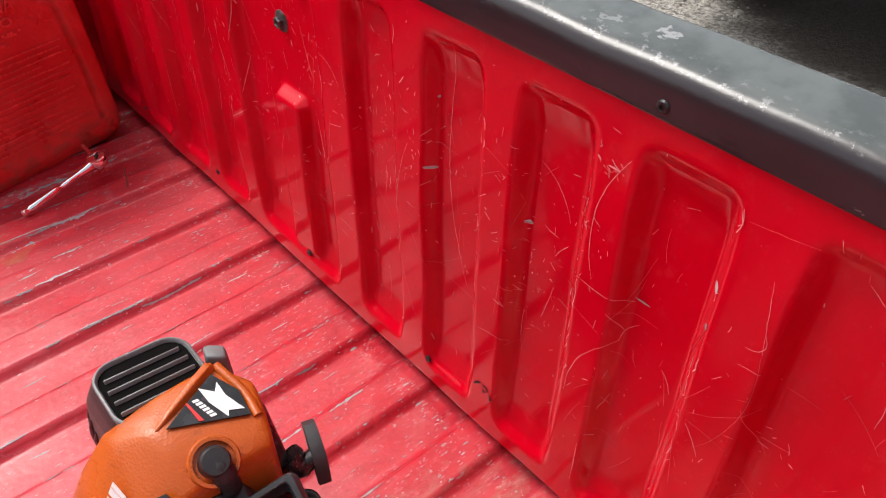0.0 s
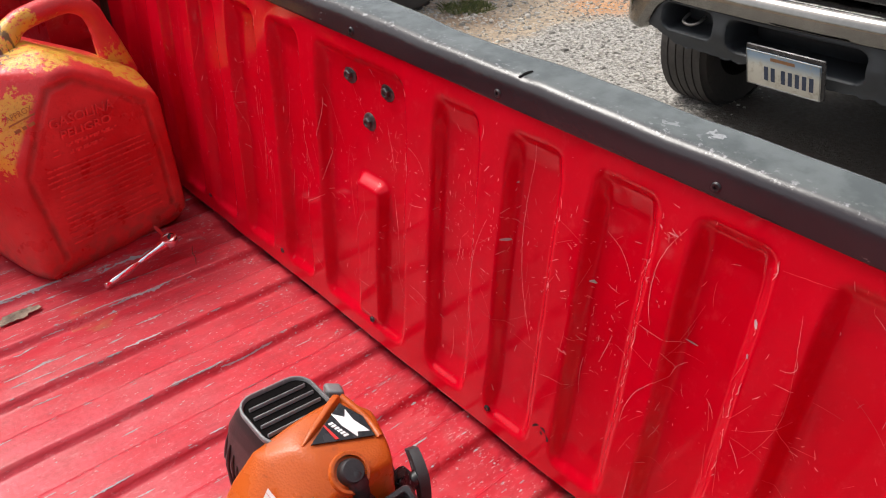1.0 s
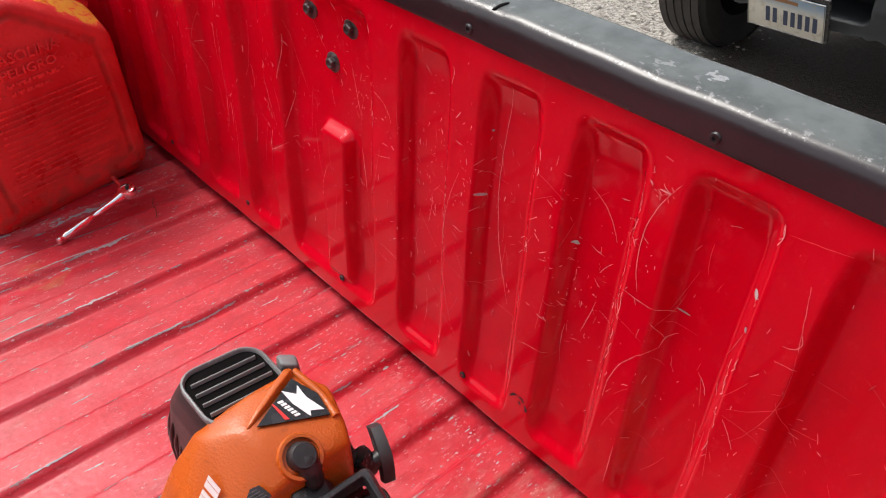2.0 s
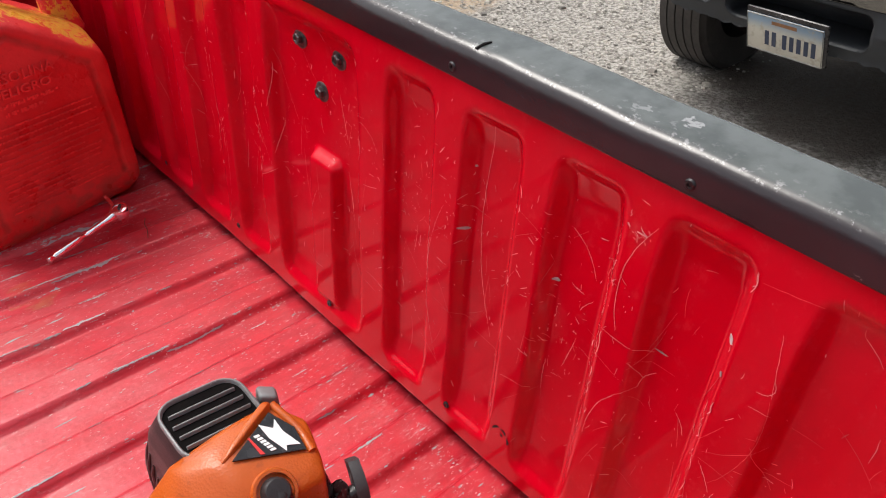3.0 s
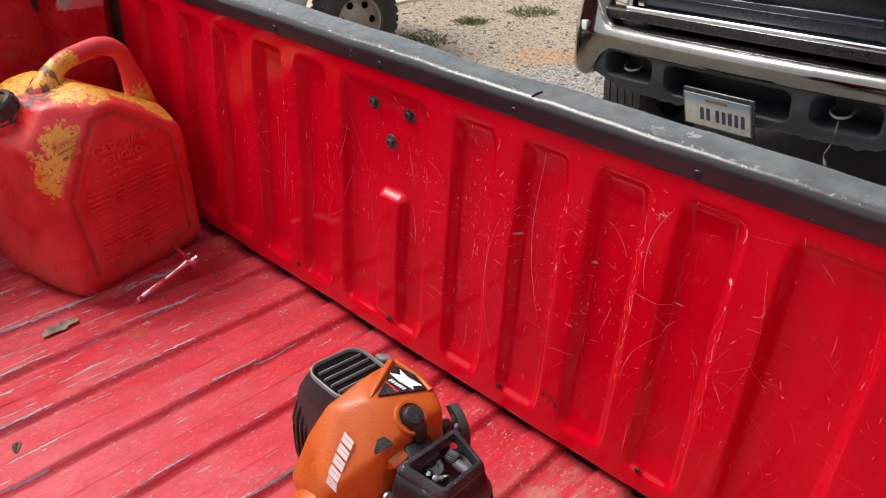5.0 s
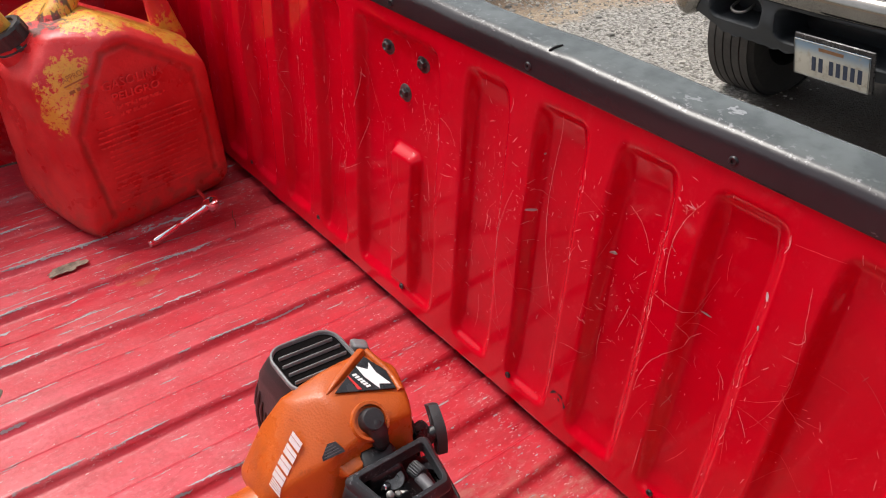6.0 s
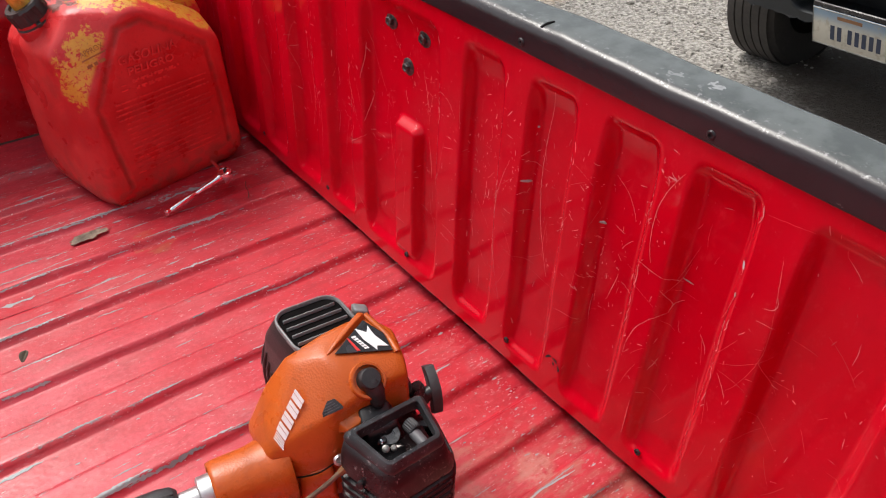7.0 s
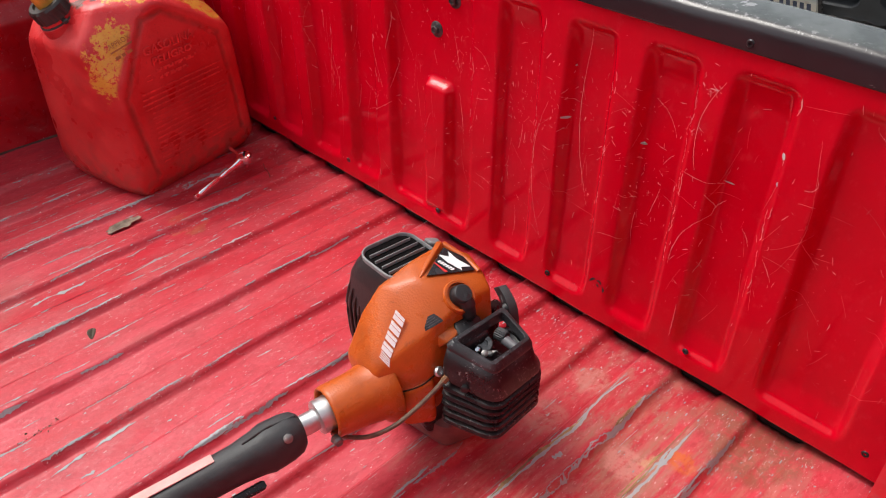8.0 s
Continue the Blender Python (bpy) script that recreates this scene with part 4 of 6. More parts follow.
tagged(part("shallow_scratching", faint, FAINT, tailgate, "shallow scratches in the red paint", 0), kind="stuff")
tagged(part("scratched_paint", bm, SCRATCH, tailgate, "pale scratches through the red paint", 0), kind="stuff")
for y, z, w, h in ((0.644, 0.319, 0.0075, 0.0035), (0.526, 0.323, 0.007, 0.0035), (0.354, 0.378, 0.005, 0.006), (0.351, 0.346, 0.003, 0.004), (0.408, 0.317, 0.012, 0.0016), (0.64, 0.392, 0.0016, 0.002)):
    bm = bmesh.new()
    for v in bmesh.ops.create_circle(bm, cap_ends=True, segments=9, radius=1)["verts"]:
        wob = 1 + rng.uniform(-0.25, 0.2)
        yy, zz = y + v.co.x * w * 0.6 * wob, z + v.co.y * h * 0.6 * wob
        v.co = (float(gate_place(np.array(yy), np.array(zz))[0]) - 0.0008, yy, zz)
    part("paint_nick", bm, NICK, tailgate, "", 0)
bm = bmesh.new()
for spot in ([(0.567, 0.088), (0.562, 0.094), (0.558, 0.096)], [(0.555, 0.095), (0.550, 0.095), (0.547, 0.091)], [(0.545, 0.089), (0.542, 0.084), (0.543, 0.080)], [(0.554, 0.089), (0.551, 0.085)]):
    ribbon(bm, line(spot, 4), 0.0034)
part("black_mark", bm, SMEAR, tailgate, "short smeared black mark", 0)


# side walls with a ledge, a pillar by the tailgate and an oval hole
def side_profile(z):
    """How far the wall stands back at a height."""
    return 0.03 * sm(0.245, 0.285, z) - 0.012 * sm(0.0, 0.03, 0.03 - z)


def side_wall(sign, y_in, label):
    zs = np.concatenate([np.linspace(-0.012, 0.24, 14), np.linspace(0.245, 0.29, 8), np.linspace(0.30, 0.46, 9), np.linspace(0.463, 0.475, 4)])

    def place(x, z):
        pillar = sm(0.412, 0.428, x) * (1 - sm(0.512, 0.520, x)) * (0.045 + 0.03 * sm(0.25, 0.285, z))
        y = side_profile(z) - pillar - 0.035 * sm(0.458, 0.475, z)
        return x, y_in + sign * y, z

    xs = np.concatenate([np.linspace(-1.9, 0.40, 60), np.linspace(0.405, 0.56, 63)])
    ob = bed_part("bed_side", grid_mesh("bed_side", xs, zs, place), RED_SCRAPED, label=label, smooth=50)
    rail = bmesh.new()
    box((2.5, 0.13, 0.06), (-0.66, y_in + sign * 0.055, 0.502), bevel=0.012, seg=3, bm=rail)
    part("rail", rail, RED, ob)
    part("outer_panel", box((2.5, 0.012, 0.9), (-0.66, y_in + sign * 0.115, 0.04), bevel=0.004), RED, ob)
    return ob


for y_post in (1.772, 0.038):
    bed_part("corner_post", box((0.05, 0.164, 0.60), (0.583, y_post, 0.21), bevel=0.006), SEAM)
left_side = side_wall(1, 1.722, "dark red bed wall with a scraped corner pillar")
side_wall(-1, 0.088, "red bed wall beside the tailgate")
part("oval_hole", lathe([(0.0138, 0), (0.0138, 0.002), (0.0120, 0.0022)], (0.416, 1.7515, 0.433), (90, 0, 0), bm=None, squash=1.42), BOLT, left_side, "dark oval hole in the bed wall")
bed_part("front_panel", box((0.03, 1.64, 0.52), (-1.9, 0.905, 0.25), bevel=0.006), RED)
part("floor_seam", tube([(-1.85, 1.7105, 0.0065), (0.53, 1.7105, 0.0055)], 0.0030, 6), SEAM, left_side)
bed_part("rear_sill", box((0.16, 1.62, 0.03), (0.570, 0.905, -0.042), bevel=0.004), SEAL)
bed_part("rubber_seal", box((0.016, 1.60, 0.085), (0.584, 0.905, -0.014), bevel=0.004), SEAL)
bed_part("underbody", box((2.4, 1.5, 0.16), (-0.70, 0.905, -0.13), bevel=0.01), GAP)


def wheel(name, radius, width, parent, m, rim_material=RIM, rim_ratio=0.56, holes=6, tread=44, block=0.72):
    """A road wheel about the local y axis: tyre with tread blocks and grooves, dished rim with holes and hub."""
    r, w = radius, width
    prof = [(r * rim_ratio, -w * 0.42), (r * 0.72, -w * 0.5), (r * 0.9, -w * 0.49), (r * 0.965, -w * 0.43), (r * 0.985, -w * 0.3), (r * 0.985, w * 0.3), (r * 0.965, w * 0.43), (r * 0.9, w * 0.49), (r * 0.72, w * 0.5), (r * rim_ratio, w * 0.42)]
    bm = bmesh.new()
    n = 48
    rings = [[bm.verts.new((a * math.cos(2 * math.pi * i / n), h, a * math.sin(2 * math.pi * i / n))) for i in range(n)] for a, h in prof]
    for a, b in zip(rings, rings[1:] + rings[:1]):
        for i in range(n):
            bm.faces.new((a[i], a[(i + 1) % n], b[(i + 1) % n], b[i]))
    for i in range(tread):
        a = 2 * math.pi * i / tread
        for row in range(5):
            off = (row - 2) * w * 0.185
            box((r * 0.02, w * 0.15, 2 * math.pi * r / tread * block), bm=bm)
            for v in bm.verts[-8:]:
                v.co = Matrix.Rotation(-a - 0.5 * (row % 2) * 2 * math.pi / tread, 4, "Y") @ (v.co + Vector((r * 0.99, off, 0)))
    bmesh.ops.recalc_face_normals(bm, faces=bm.faces)
    bm.transform(m)
    tyre = part("tyre", bm, TYRE, parent, "worn black road tyre", 30)
    rr = r * rim_ratio
    bm = lathe(closed=False, n=36, profile=[(rr * 1.03, -w * 0.44), (rr * 1.03, -w * 0.40), (rr * 0.93, -w * 0.36), (rr * 0.88, -w * 0.16), (rr * 0.55, -w * 0.22), (rr * 0.34, -w * 0.30), (rr * 0.30, -w * 0.30), (rr * 0.26, -w * 0.30), (rr * 0.24, -w * 0.27), (rr * 0.05, -w * 0.27)])
    bm.transform(m @ Matrix.Rotation(radians(-90), 4, "X"))
    rim = part("rim", bm, rim_material, tyre, "", 30)
    for i in range(holes):
        a = 2 * math.pi * i / holes
        bm = lathe([(rr * 0.150, -w * 0.225), (rr * 0.150, -w * 0.195), (rr * 0.12, -w * 0.194)], (rr * 0.68 * math.cos(a), rr * 0.68 * math.sin(a), 0), (0, 0, 0), n=12)
        bm.transform(m @ Matrix.Rotation(radians(-90), 4, "X"))
        part("rim_hole", bm, GAP, tyre)
    return tyre


for s, y in ((-1, 0.10), (1, 1.71)):
    wheel("wheel", 0.38, 0.25, pickup, pose(-0.75, y, 0.375, 0, 0, 0 if s < 0 else 180), tread=30)
# cab behind the bed
cab = bed_part("cab", hull([(-1.95, -0.02, -0.35), (-1.95, 1.83, -0.35), (-1.95, -0.02, 0.52), (-1.95, 1.83, 0.52), (-2.02, 0.16, 1.02), (-2.02, 1.65, 1.02), (-3.1, 0.16, 1.04), (-3.1, 1.65, 1.04), (-3.6, -0.02, 0.50), (-3.6, 1.83, 0.50), (-3.6, -0.02, -0.35), (-3.6, 1.83, -0.35)], 0.04), RED)
part("rear_window", hull([(-1.945, 0.30, 0.60), (-1.945, 1.51, 0.60), (-1.990, 0.36, 0.94), (-1.990, 1.45, 0.94), (-2.06, 0.30, 0.60), (-2.06, 1.51, 0.60), (-2.10, 0.36, 0.94), (-2.10, 1.45, 0.94)], 0.01), GRILLE, cab)


# ---- things in the bed ----
# petrol can: local x along its broad face, y into its depth
can = thing("petrol_can", pose(0.243, 1.341, 0.0045, 0, 0, 12.8), "red plastic petrol can worn to yellow on its shoulders", "petrol can")
D = 0.238
pts = []
for v, flip in ((-0.002, 1), (D, -1)):
    pts += [(0.012, v + flip * 0.016, -0.006), (0.266, v + flip * 0.016, -0.006), (-0.004, v, 0.024), (0.282, v, 0.024), (0.262, v, 0.252), (0.243, v, 0.262), (0.120, v, 0.340), (0.083, v, 0.343), (0.0, v, 0.212)]
    m = v + flip * 0.052
    pts += [(-0.028, m, 0.285), (0.022, m, 0.348), (0.105, m, 0.366), (0.262, m, 0.288), (0.002, m, -0.006), (0.272, m, -0.006), (-0.015, m, 0.026), (0.289, m, 0.026), (0.281, m, 0.23)]
body = part("body", hull(pts), CAN, can, "", 180)
rm = body.modifiers.new("rounding", "REMESH")
rm.mode, rm.voxel_size, rm.use_smooth_shade = "VOXEL", 0.0055, True
smooth = body.modifiers.new("softening", "SMOOTH")
smooth.factor, smooth.iterations = 0.5, 20
path = bezier([(0.064, 0.112, 0.325), (0.080, 0.112, 0.360), (0.110, 0.112, 0.388), (0.152, 0.112, 0.398), (0.200, 0.112, 0.401), (0.234, 0.112, 0.382), (0.250, 0.112, 0.345), (0.262, 0.112, 0.30), (0.270, 0.112, 0.262)], 7)
n = len(path)
rad = [0.0168 + 0.020 * max(0, 1 - i / 13) ** 1.3 + 0.014 * max(0, 1 - (n - 1 - i) / 16) for i in range(n)]
part("handle", tube(path, rad, 14, up=(0, 1, 0), squash=1.0), CAN, can, "arched carrying handle moulded in one with the can", 60)
# spout: collar, ribbed cap nut, yellow spout pipe and its vent rib
neck = Vector((0.006, 0.125, 0.318))
axis_dir = Vector((-0.42, 0.10, 0.90)).normalized()
turn = axis_dir.to_track_quat("Z", "Y").to_matrix().to_4x4()
m = Matrix.Translation(neck) @ turn
bm = lathe([(0.036, -0.012), (0.035, 0.004), (0.031, 0.006), (0.031, 0.012)], n=28)
bm.transform(m)
part("collar", bm, CAN, can)
bm = lathe([(0.033, 0.0), (0.0335, 0.006), (0.029, 0.008), (0.029, 0.012), (0.031, 0.0125), (0.031, 0.034), (0.029, 0.038), (0.022, 0.0385), (0.021, 0.034)], n=56)
for v in bm.verts:
    if 0.0124 < v.co.z < 0.0345 and math.hypot(v.co.x, v.co.y) > 0.03:
        s = 1.0 + 0.055 * (math.cos(14 * math.atan2(v.co.y, v.co.x)) > 0)
        v.co.x, v.co.y = v.co.x * s, v.co.y * s
box((0.012, 0.008, 0.006), (0.036, 0.0, 0.009), bevel=0.001, bm=bm)
bm.transform(m)
part("spout_nut", bm, BLACK_CAP, can, "grimy black screw collar", 30)
bm = tube([m @ Vector(p) for p in ((0, 0, 0.03), (-0.002, 0, 0.06), (-0.006, 0, 0.12), (-0.014, 0, 0.19))], [0.0155, 0.015, 0.0135, 0.012], 16)
tube([m @ Vector(p) for p in ((0.016, 0.004, 0.045), (0.014, 0.004, 0.09), (0.008, 0.004, 0.16))], [0.0055, 0.005, 0.004], 8, bm=bm)
part("spout", bm, SPOUT, can, "yellow plastic pouring spout", 40)
# raised lettering on the broad face and the worn facet
fp = on_plane((0.058, -0.0054, 0.262), (0.975, 0, -0.0), (0, 0, 1))
lettering("GASOLINA", 0.0225, 0.0012, fp, CAN_TEXT, can, "raised_lettering", 0.112)
lettering("PELIGRO", 0.019, 0.0012, on_plane((0.072, -0.0048, 0.241), (1, 0, 0), (0, 0, 1)), CAN_TEXT, can, "raised_lettering", 0.088)
rng = random.Random(3)


def word_bars(x0, x1, z, h):
    """Words of illegible raised strokes."""
    out, x = [], x0
    while x < x1 - 0.004:
        for _ in range(rng.randint(2, 8)):
            w = h * rng.uniform(0.28, 0.62)
            if x + w > x1:
                break
            low = rng.choice((0.0, 0.0, 0.0, 0.35, 0.55))
            out.append((x, z + h * low * rng.choice((0, 1)), w, h * (1 - low)))
            x += w + h * 0.16
        x += h * 0.5
    return out


spec = [(0.056, 0.226, 0.008, 0.002), (0.054, 0.217, 0.012, 0.0016)]
spec += word_bars(0.078, 0.172, 0.226, 0.0062) + word_bars(0.082, 0.150, 0.213, 0.0062)
for i in range(15):
    z = 0.196 - 0.0098 * i
    spec += word_bars(0.034 + 0.004 * rng.random() + (0.014 if i > 3 else 0), 0.232 - 0.02 * rng.random() - (0.03 if i % 4 == 3 else 0), z, 0.0030)
bars(spec, on_plane((0, -0.0034, 0), (1, 0, 0), (0, 0, 1)), CAN_TEXT, can, "raised_small_print", 0.0012)
facet = on_plane((0.006, 0.0125, 0.277), (0.80, -0.32, 0.30), (0.25, 0.25, 0.93))
lettering("APPROX", 0.0125, 0.0009, facet @ Matrix.Translation((0.006, 0.008, 0.0005)), CAN_TEXT_DARK, can, "raised_lettering", 0.040)
bars([(0.004, 0.0015, 0.040, 0.0024), (0.006, -0.011, 0.009, 0.005), (0.018, -0.011, 0.006, 0.005), (0.027, -0.011, 0.010, 0.005)], facet @ Matrix.Translation((0, 0, 0.0012)), CAN_TEXT_DARK, can, "raised_small_print", 0.0012)

# ratchet wrench
wrench = thing("ratchet_wrench", Matrix.Translation((0.303, 1.277, 0.0058)) @ Matrix.Rotation(radians(14.5), 4, "Z") @ Matrix.Rotation(radians(-7.0), 4, "Y"), "small chrome ratchet wrench lying on the floor beside the can", "wrench")
RATCHET = [(0.0030, 0.0), (0.0058, 0.002), (0.0060, 0.006), (0.0044, 0.008), (0.0044, 0.011), (0.0058, 0.013), (0.0064, 0.030), (0.0062, 0.052), (0.0052, 0.058), (0.0034, 0.060), (0.0034, 0.063), (0.0048, 0.066), (0.0052, 0.080), (0.0060, 0.098), (0.0085, 0.108), (0.0088, 0.114)]
bm = lathe([(r * 1.06, h * 1.12) for r, h in RATCHET], (0, 0, 0.0072), (0, 90, 0), n=16)
part("handle", bm, TOOL_CHROME, wrench, "", 40)
bm = lathe([(0.0128, 0.0), (0.0148, 0.002), (0.0150, 0.013), (0.0138, 0.0155), (0.010, 0.0165), (0.0095, 0.0150), (0.004, 0.0150)], (0.1385, 0, 0.001), n=26)
part("head", bm, TOOL_CHROME, wrench, "", 35)
part("drive", box((0.0095, 0.0095, 0.016), (0.1385, 0, -0.006), bevel=0.001), TOOL_CHROME, wrench)
part("selector", box((0.011, 0.004, 0.003), (0.1415, 0.001, 0.0175), (0, 0, 35), 0.001), BOLT, wrench)
bm = tube([(0.1395, 0.010, 0.0075), (0.1475, 0.036, 0.0085), (0.1510, 0.050, 0.0085)], [0.0034, 0.0034, 0.0040], 10)
part("drive_stem", bm, TOOL_CHROME, wrench)

# debris
mud = thing("dried_mud_patch", pose(0.174, 1.309, -0.0050, 0, 0, 12), "dried grey-brown mud patch stuck on the floor", "mud")
bm = bmesh.new()
vs = bmesh.ops.create_circle(bm, cap_ends=True, segments=26, radius=1)["verts"]
rng = random.Random(11)
for v in vs:
    wob = 1 + rng.uniform(-0.3, 0.25)
    v.co = (v.co.x * 0.034 * wob, v.co.y * 0.012 * wob, 0.0045)
top = bmesh.ops.extrude_face_region(bm, geom=bm.faces[:])["geom"]
bmesh.ops.translate(bm, verts=[g for g in top if isinstance(g, bmesh.types.BMVert)], vec=(0, 0, 0.0011))
part("crust", bm, MUD, mud, "", 30)
leaf = thing("dead_leaf", pose(0.007, 1.063, 0.002, 0, 0, 60), "tiny curled dead leaf lying on the floor", "leaf")
bm = bmesh.new()
cols = []
for i in range(9):
    t = i / 8
    w = 0.006 * math.sin(math.pi * min(1, t * 0.9 + 0.08))
    cols.append([(-0.011 + 0.022 * t, s * w, 0.003 + 0.005 * abs(s) * math.sin(math.pi * t) + 0.002 * t) for s in (-1, -0.4, 0.0, 0.4, 1)])
for a, b in zip(cols, cols[1:]):
    for i in range(4):
        bm.faces.new([bm.verts.new(p) for p in (a[i], b[i], b[i + 1], a[i + 1])])
bmesh.ops.remove_doubles(bm, verts=bm.verts, dist=1e-5)
blade = part("blade", bm, TWIG, leaf, "", 60)
sol = blade.modifiers.new("thickness", "SOLIDIFY")
sol.thickness = 0.0008

crumbs = bmesh.new()
rng = random.Random(31)
for _ in range(46):
    t = rng.gauss(0, 1)
    x, y = -0.112 + 0.016 * t + rng.gauss(0, 0.004), 0.938 + 0.002 * t + rng.gauss(0, 0.006)
    r = rng.uniform(0.0006, 0.0018)
    z = float(floor_place(np.array(x), np.array(y))[2])
    bmesh.ops.create_cube(crumbs, size=r, matrix=pose(x, y, z + r * 0.3, rng.uniform(0, 90), rng.uniform(0, 90), rng.uniform(0, 90)) @ Matrix.Diagonal((rng.uniform(0.8, 2.4), 1, 0.7, 1)))
tagged(part("dirt_crumb", crumbs, TWIG, None, "", 0), "dark dry dirt crumbs scattered on the floor", "dirt", kind="stuff")
stalk = thing("grass_stalk", pose(0.462, 1.280, 0.002, 0, 0, 90), "thin bent dry grass stalk lying beside the wrench", "grass stalk")
part("stem", tube(bezier([(-0.030, 0.012, 0.004), (-0.012, 0.004, 0.006), (0.006, 0.0, 0.005), (0.026, -0.010, 0.0035)], 6), 0.0007, 6), TWIG, stalk)

# ---- string trimmer: local x from the shaft's end of the housing into the engine, y towards the guard ----
YAW = -9.79
trimmer = thing("string_trimmer", pose(0.105, 0.606, 0.0048, 0, 0, YAW), "orange and black petrol string trimmer with its air filter cover off", "string trimmer")
C0 = 0.118                                            # height of the shaft's centre at the housing's end


def ring_section(x, yc, zc, ry, rz, n=20, square=1.0):
    """A rounded ring across the shaft; square above 1 fills the corners."""
    out = []
    for i in range(n):
        a = 2 * math.pi * i / n
        c, s = math.cos(a), math.sin(a)
        e = 2.0 / (1.0 + square)
        out.append((x, yc + ry * math.copysign(abs(c) ** e, c), zc + rz * math.copysign(abs(s) ** e, s)))
    return out


# clutch tube and housing
bm = loft([ring_section(-0.001, 0, C0, 0.030, 0.030), ring_section(0.004, 0, C0, 0.0315, 0.0315), ring_section(0.040, 0, C0 - 0.001, 0.033, 0.034), ring_section(0.062, 0.002, C0 - 0.003, 0.037, 0.038), ring_section(0.078, 0.006, C0 - 0.005, 0.050, 0.050)], caps=False)
bmesh.ops.recalc_face_normals(bm, faces=bm.faces)
clutch = part("clutch_tube", bm, ORANGE, trimmer, "", 50)
sol = clutch.modifiers.new("thickness", "SOLIDIFY")
sol.thickness, sol.offset = 0.003, -1.0
# the main orange cover: a faceted body
cover_pts = [
    (0.058, -0.010, 0.157), (0.051, 0.045, 0.146), (0.060, -0.018, 0.105), (0.066, 0.052, 0.085), (0.070, -0.02, 0.070), (0.072, 0.04, 0.060),
    (0.079, 0.052, 0.192), (0.104, 0.010, 0.212), (0.110, 0.028, 0.229), (0.103, 0.050, 0.224),
    (0.140, 0.006, 0.2376), (0.150, 0.050, 0.2385), (0.218, -0.004, 0.2215), (0.222, 0.034, 0.2290), (0.196, 0.062, 0.2385), (0.134, 0.022, 0.2400),
    (0.104, -0.024, 0.191), (0.135, -0.031, 0.208), (0.170, -0.027, 0.219), (0.214, -0.020, 0.212),
    (0.110, -0.040, 0.150), (0.216, -0.030, 0.120), (0.120, -0.036, 0.080), (0.215, 0.07, 0.10), (0.120, 0.080, 0.10), (0.20, -0.02, 0.06), (0.12, -0.02, 0.058), (0.2, 0.06, 0.06), (0.10, 0.06, 0.058)]
part("engine_cover", hull(cover_pts, 0.0060, 3), ORANGE, trimmer, "pebbled orange plastic engine cover", 28)
part("cover_seam", tube(bezier([(0.0600, -0.0215, 0.128), (0.0800, -0.0335, 0.133), (0.1000, -0.0418, 0.138), (0.1180, -0.0435, 0.146)], 5), 0.0009, 6), GAP, trimmer)
# raised frame round the sticker
A, B, Cc = Vector((0.1465, 0.0145, 0.2385)), Vector((0.2075, 0.0050, 0.2262)), Vector((0.1920, 0.0480, 0.2392))
up = (B - A).cross(Cc - A).normalized()
up = up if up.z > 0 else -up
along = (Vector((0.1965, 0.0590, 0)) - Vector((0.1390, 0.0170, 0))).normalized()
across = Vector((-along.y, along.x, 0))
fin = []
for t, half, top in ((0.0, 0.0022, 0.2398), (0.25, 0.0042, 0.2432), (0.7, 0.0056, 0.2450), (0.93, 0.0056, 0.2442), (1.0, 0.0040, 0.2410)):
    c = Vector((0.1390, 0.0170, 0)) + along * (0.0712 * t)
    fin += [tuple(c + across * half * sgn + Vector((0, 0, top))) for sgn in (-0.55, 0.55)] + [tuple(c + across * half * 1.7 * sgn + Vector((0, 0, 0.222))) for sgn in (-1, 1)]
part("sticker_fin", hull(fin, 0.0014, 3), ORANGE, trimmer, "", 60)
edge_b = [B + Vector((0.005, -0.002, -0.002)), B.lerp(Cc, 0.55) + (B - A).normalized() * 0.012 - up * 0.0018, Cc + Vector((0.007, 0.010, -0.002))]
part("sticker_rim", tube(bezier(edge_b, 6), 0.0040, 10), ORANGE, trimmer, "", 50)
bm = bmesh.new()
lo, hi = [bm.verts.new(p + up * 0.0005) for p in (A, B, B.lerp(Cc, 0.55) + (B - A).normalized() * 0.008, Cc)], [bm.verts.new(p + up * 0.0022) for p in (A, B, B.lerp(Cc, 0.55) + (B - A).normalized() * 0.008, Cc)]
bm.faces.new(hi), bm.faces.new(lo[::-1])
for i in range(4):
    bm.faces.new((lo[i], lo[(i + 1) % 4], hi[(i + 1) % 4], hi[i]))
bmesh.ops.recalc_face_normals(bm, faces=bm.faces)
sticker = part("sticker", bm, STICKER, trimmer, "black warning sticker with a white cross shape", 0)


def on_sticker(a, b, lift):
    return A + a * (B - A) + b * (Cc - A) + up * lift


def decal(name, outline, material, lift=0.0024, thick=0.0006):
    bm = bmesh.new()
    lo = [bm.verts.new(on_sticker(a, b, lift)) for a, b in outline]
    hi = [bm.verts.new(on_sticker(a, b, lift + thick)) for a, b in outline]
    bm.faces.new(hi), bm.faces.new(lo[::-1])
    for i in range(len(lo)):
        bm.faces.new((lo[i], lo[(i + 1) % len(lo)], hi[(i + 1) % len(lo)], hi[i]))
    bmesh.ops.recalc_face_normals(bm, faces=bm.faces)
    bmesh.ops.triangulate(bm, faces=bm.faces[:])
    return part(name, bm, material, sticker, "", 0)


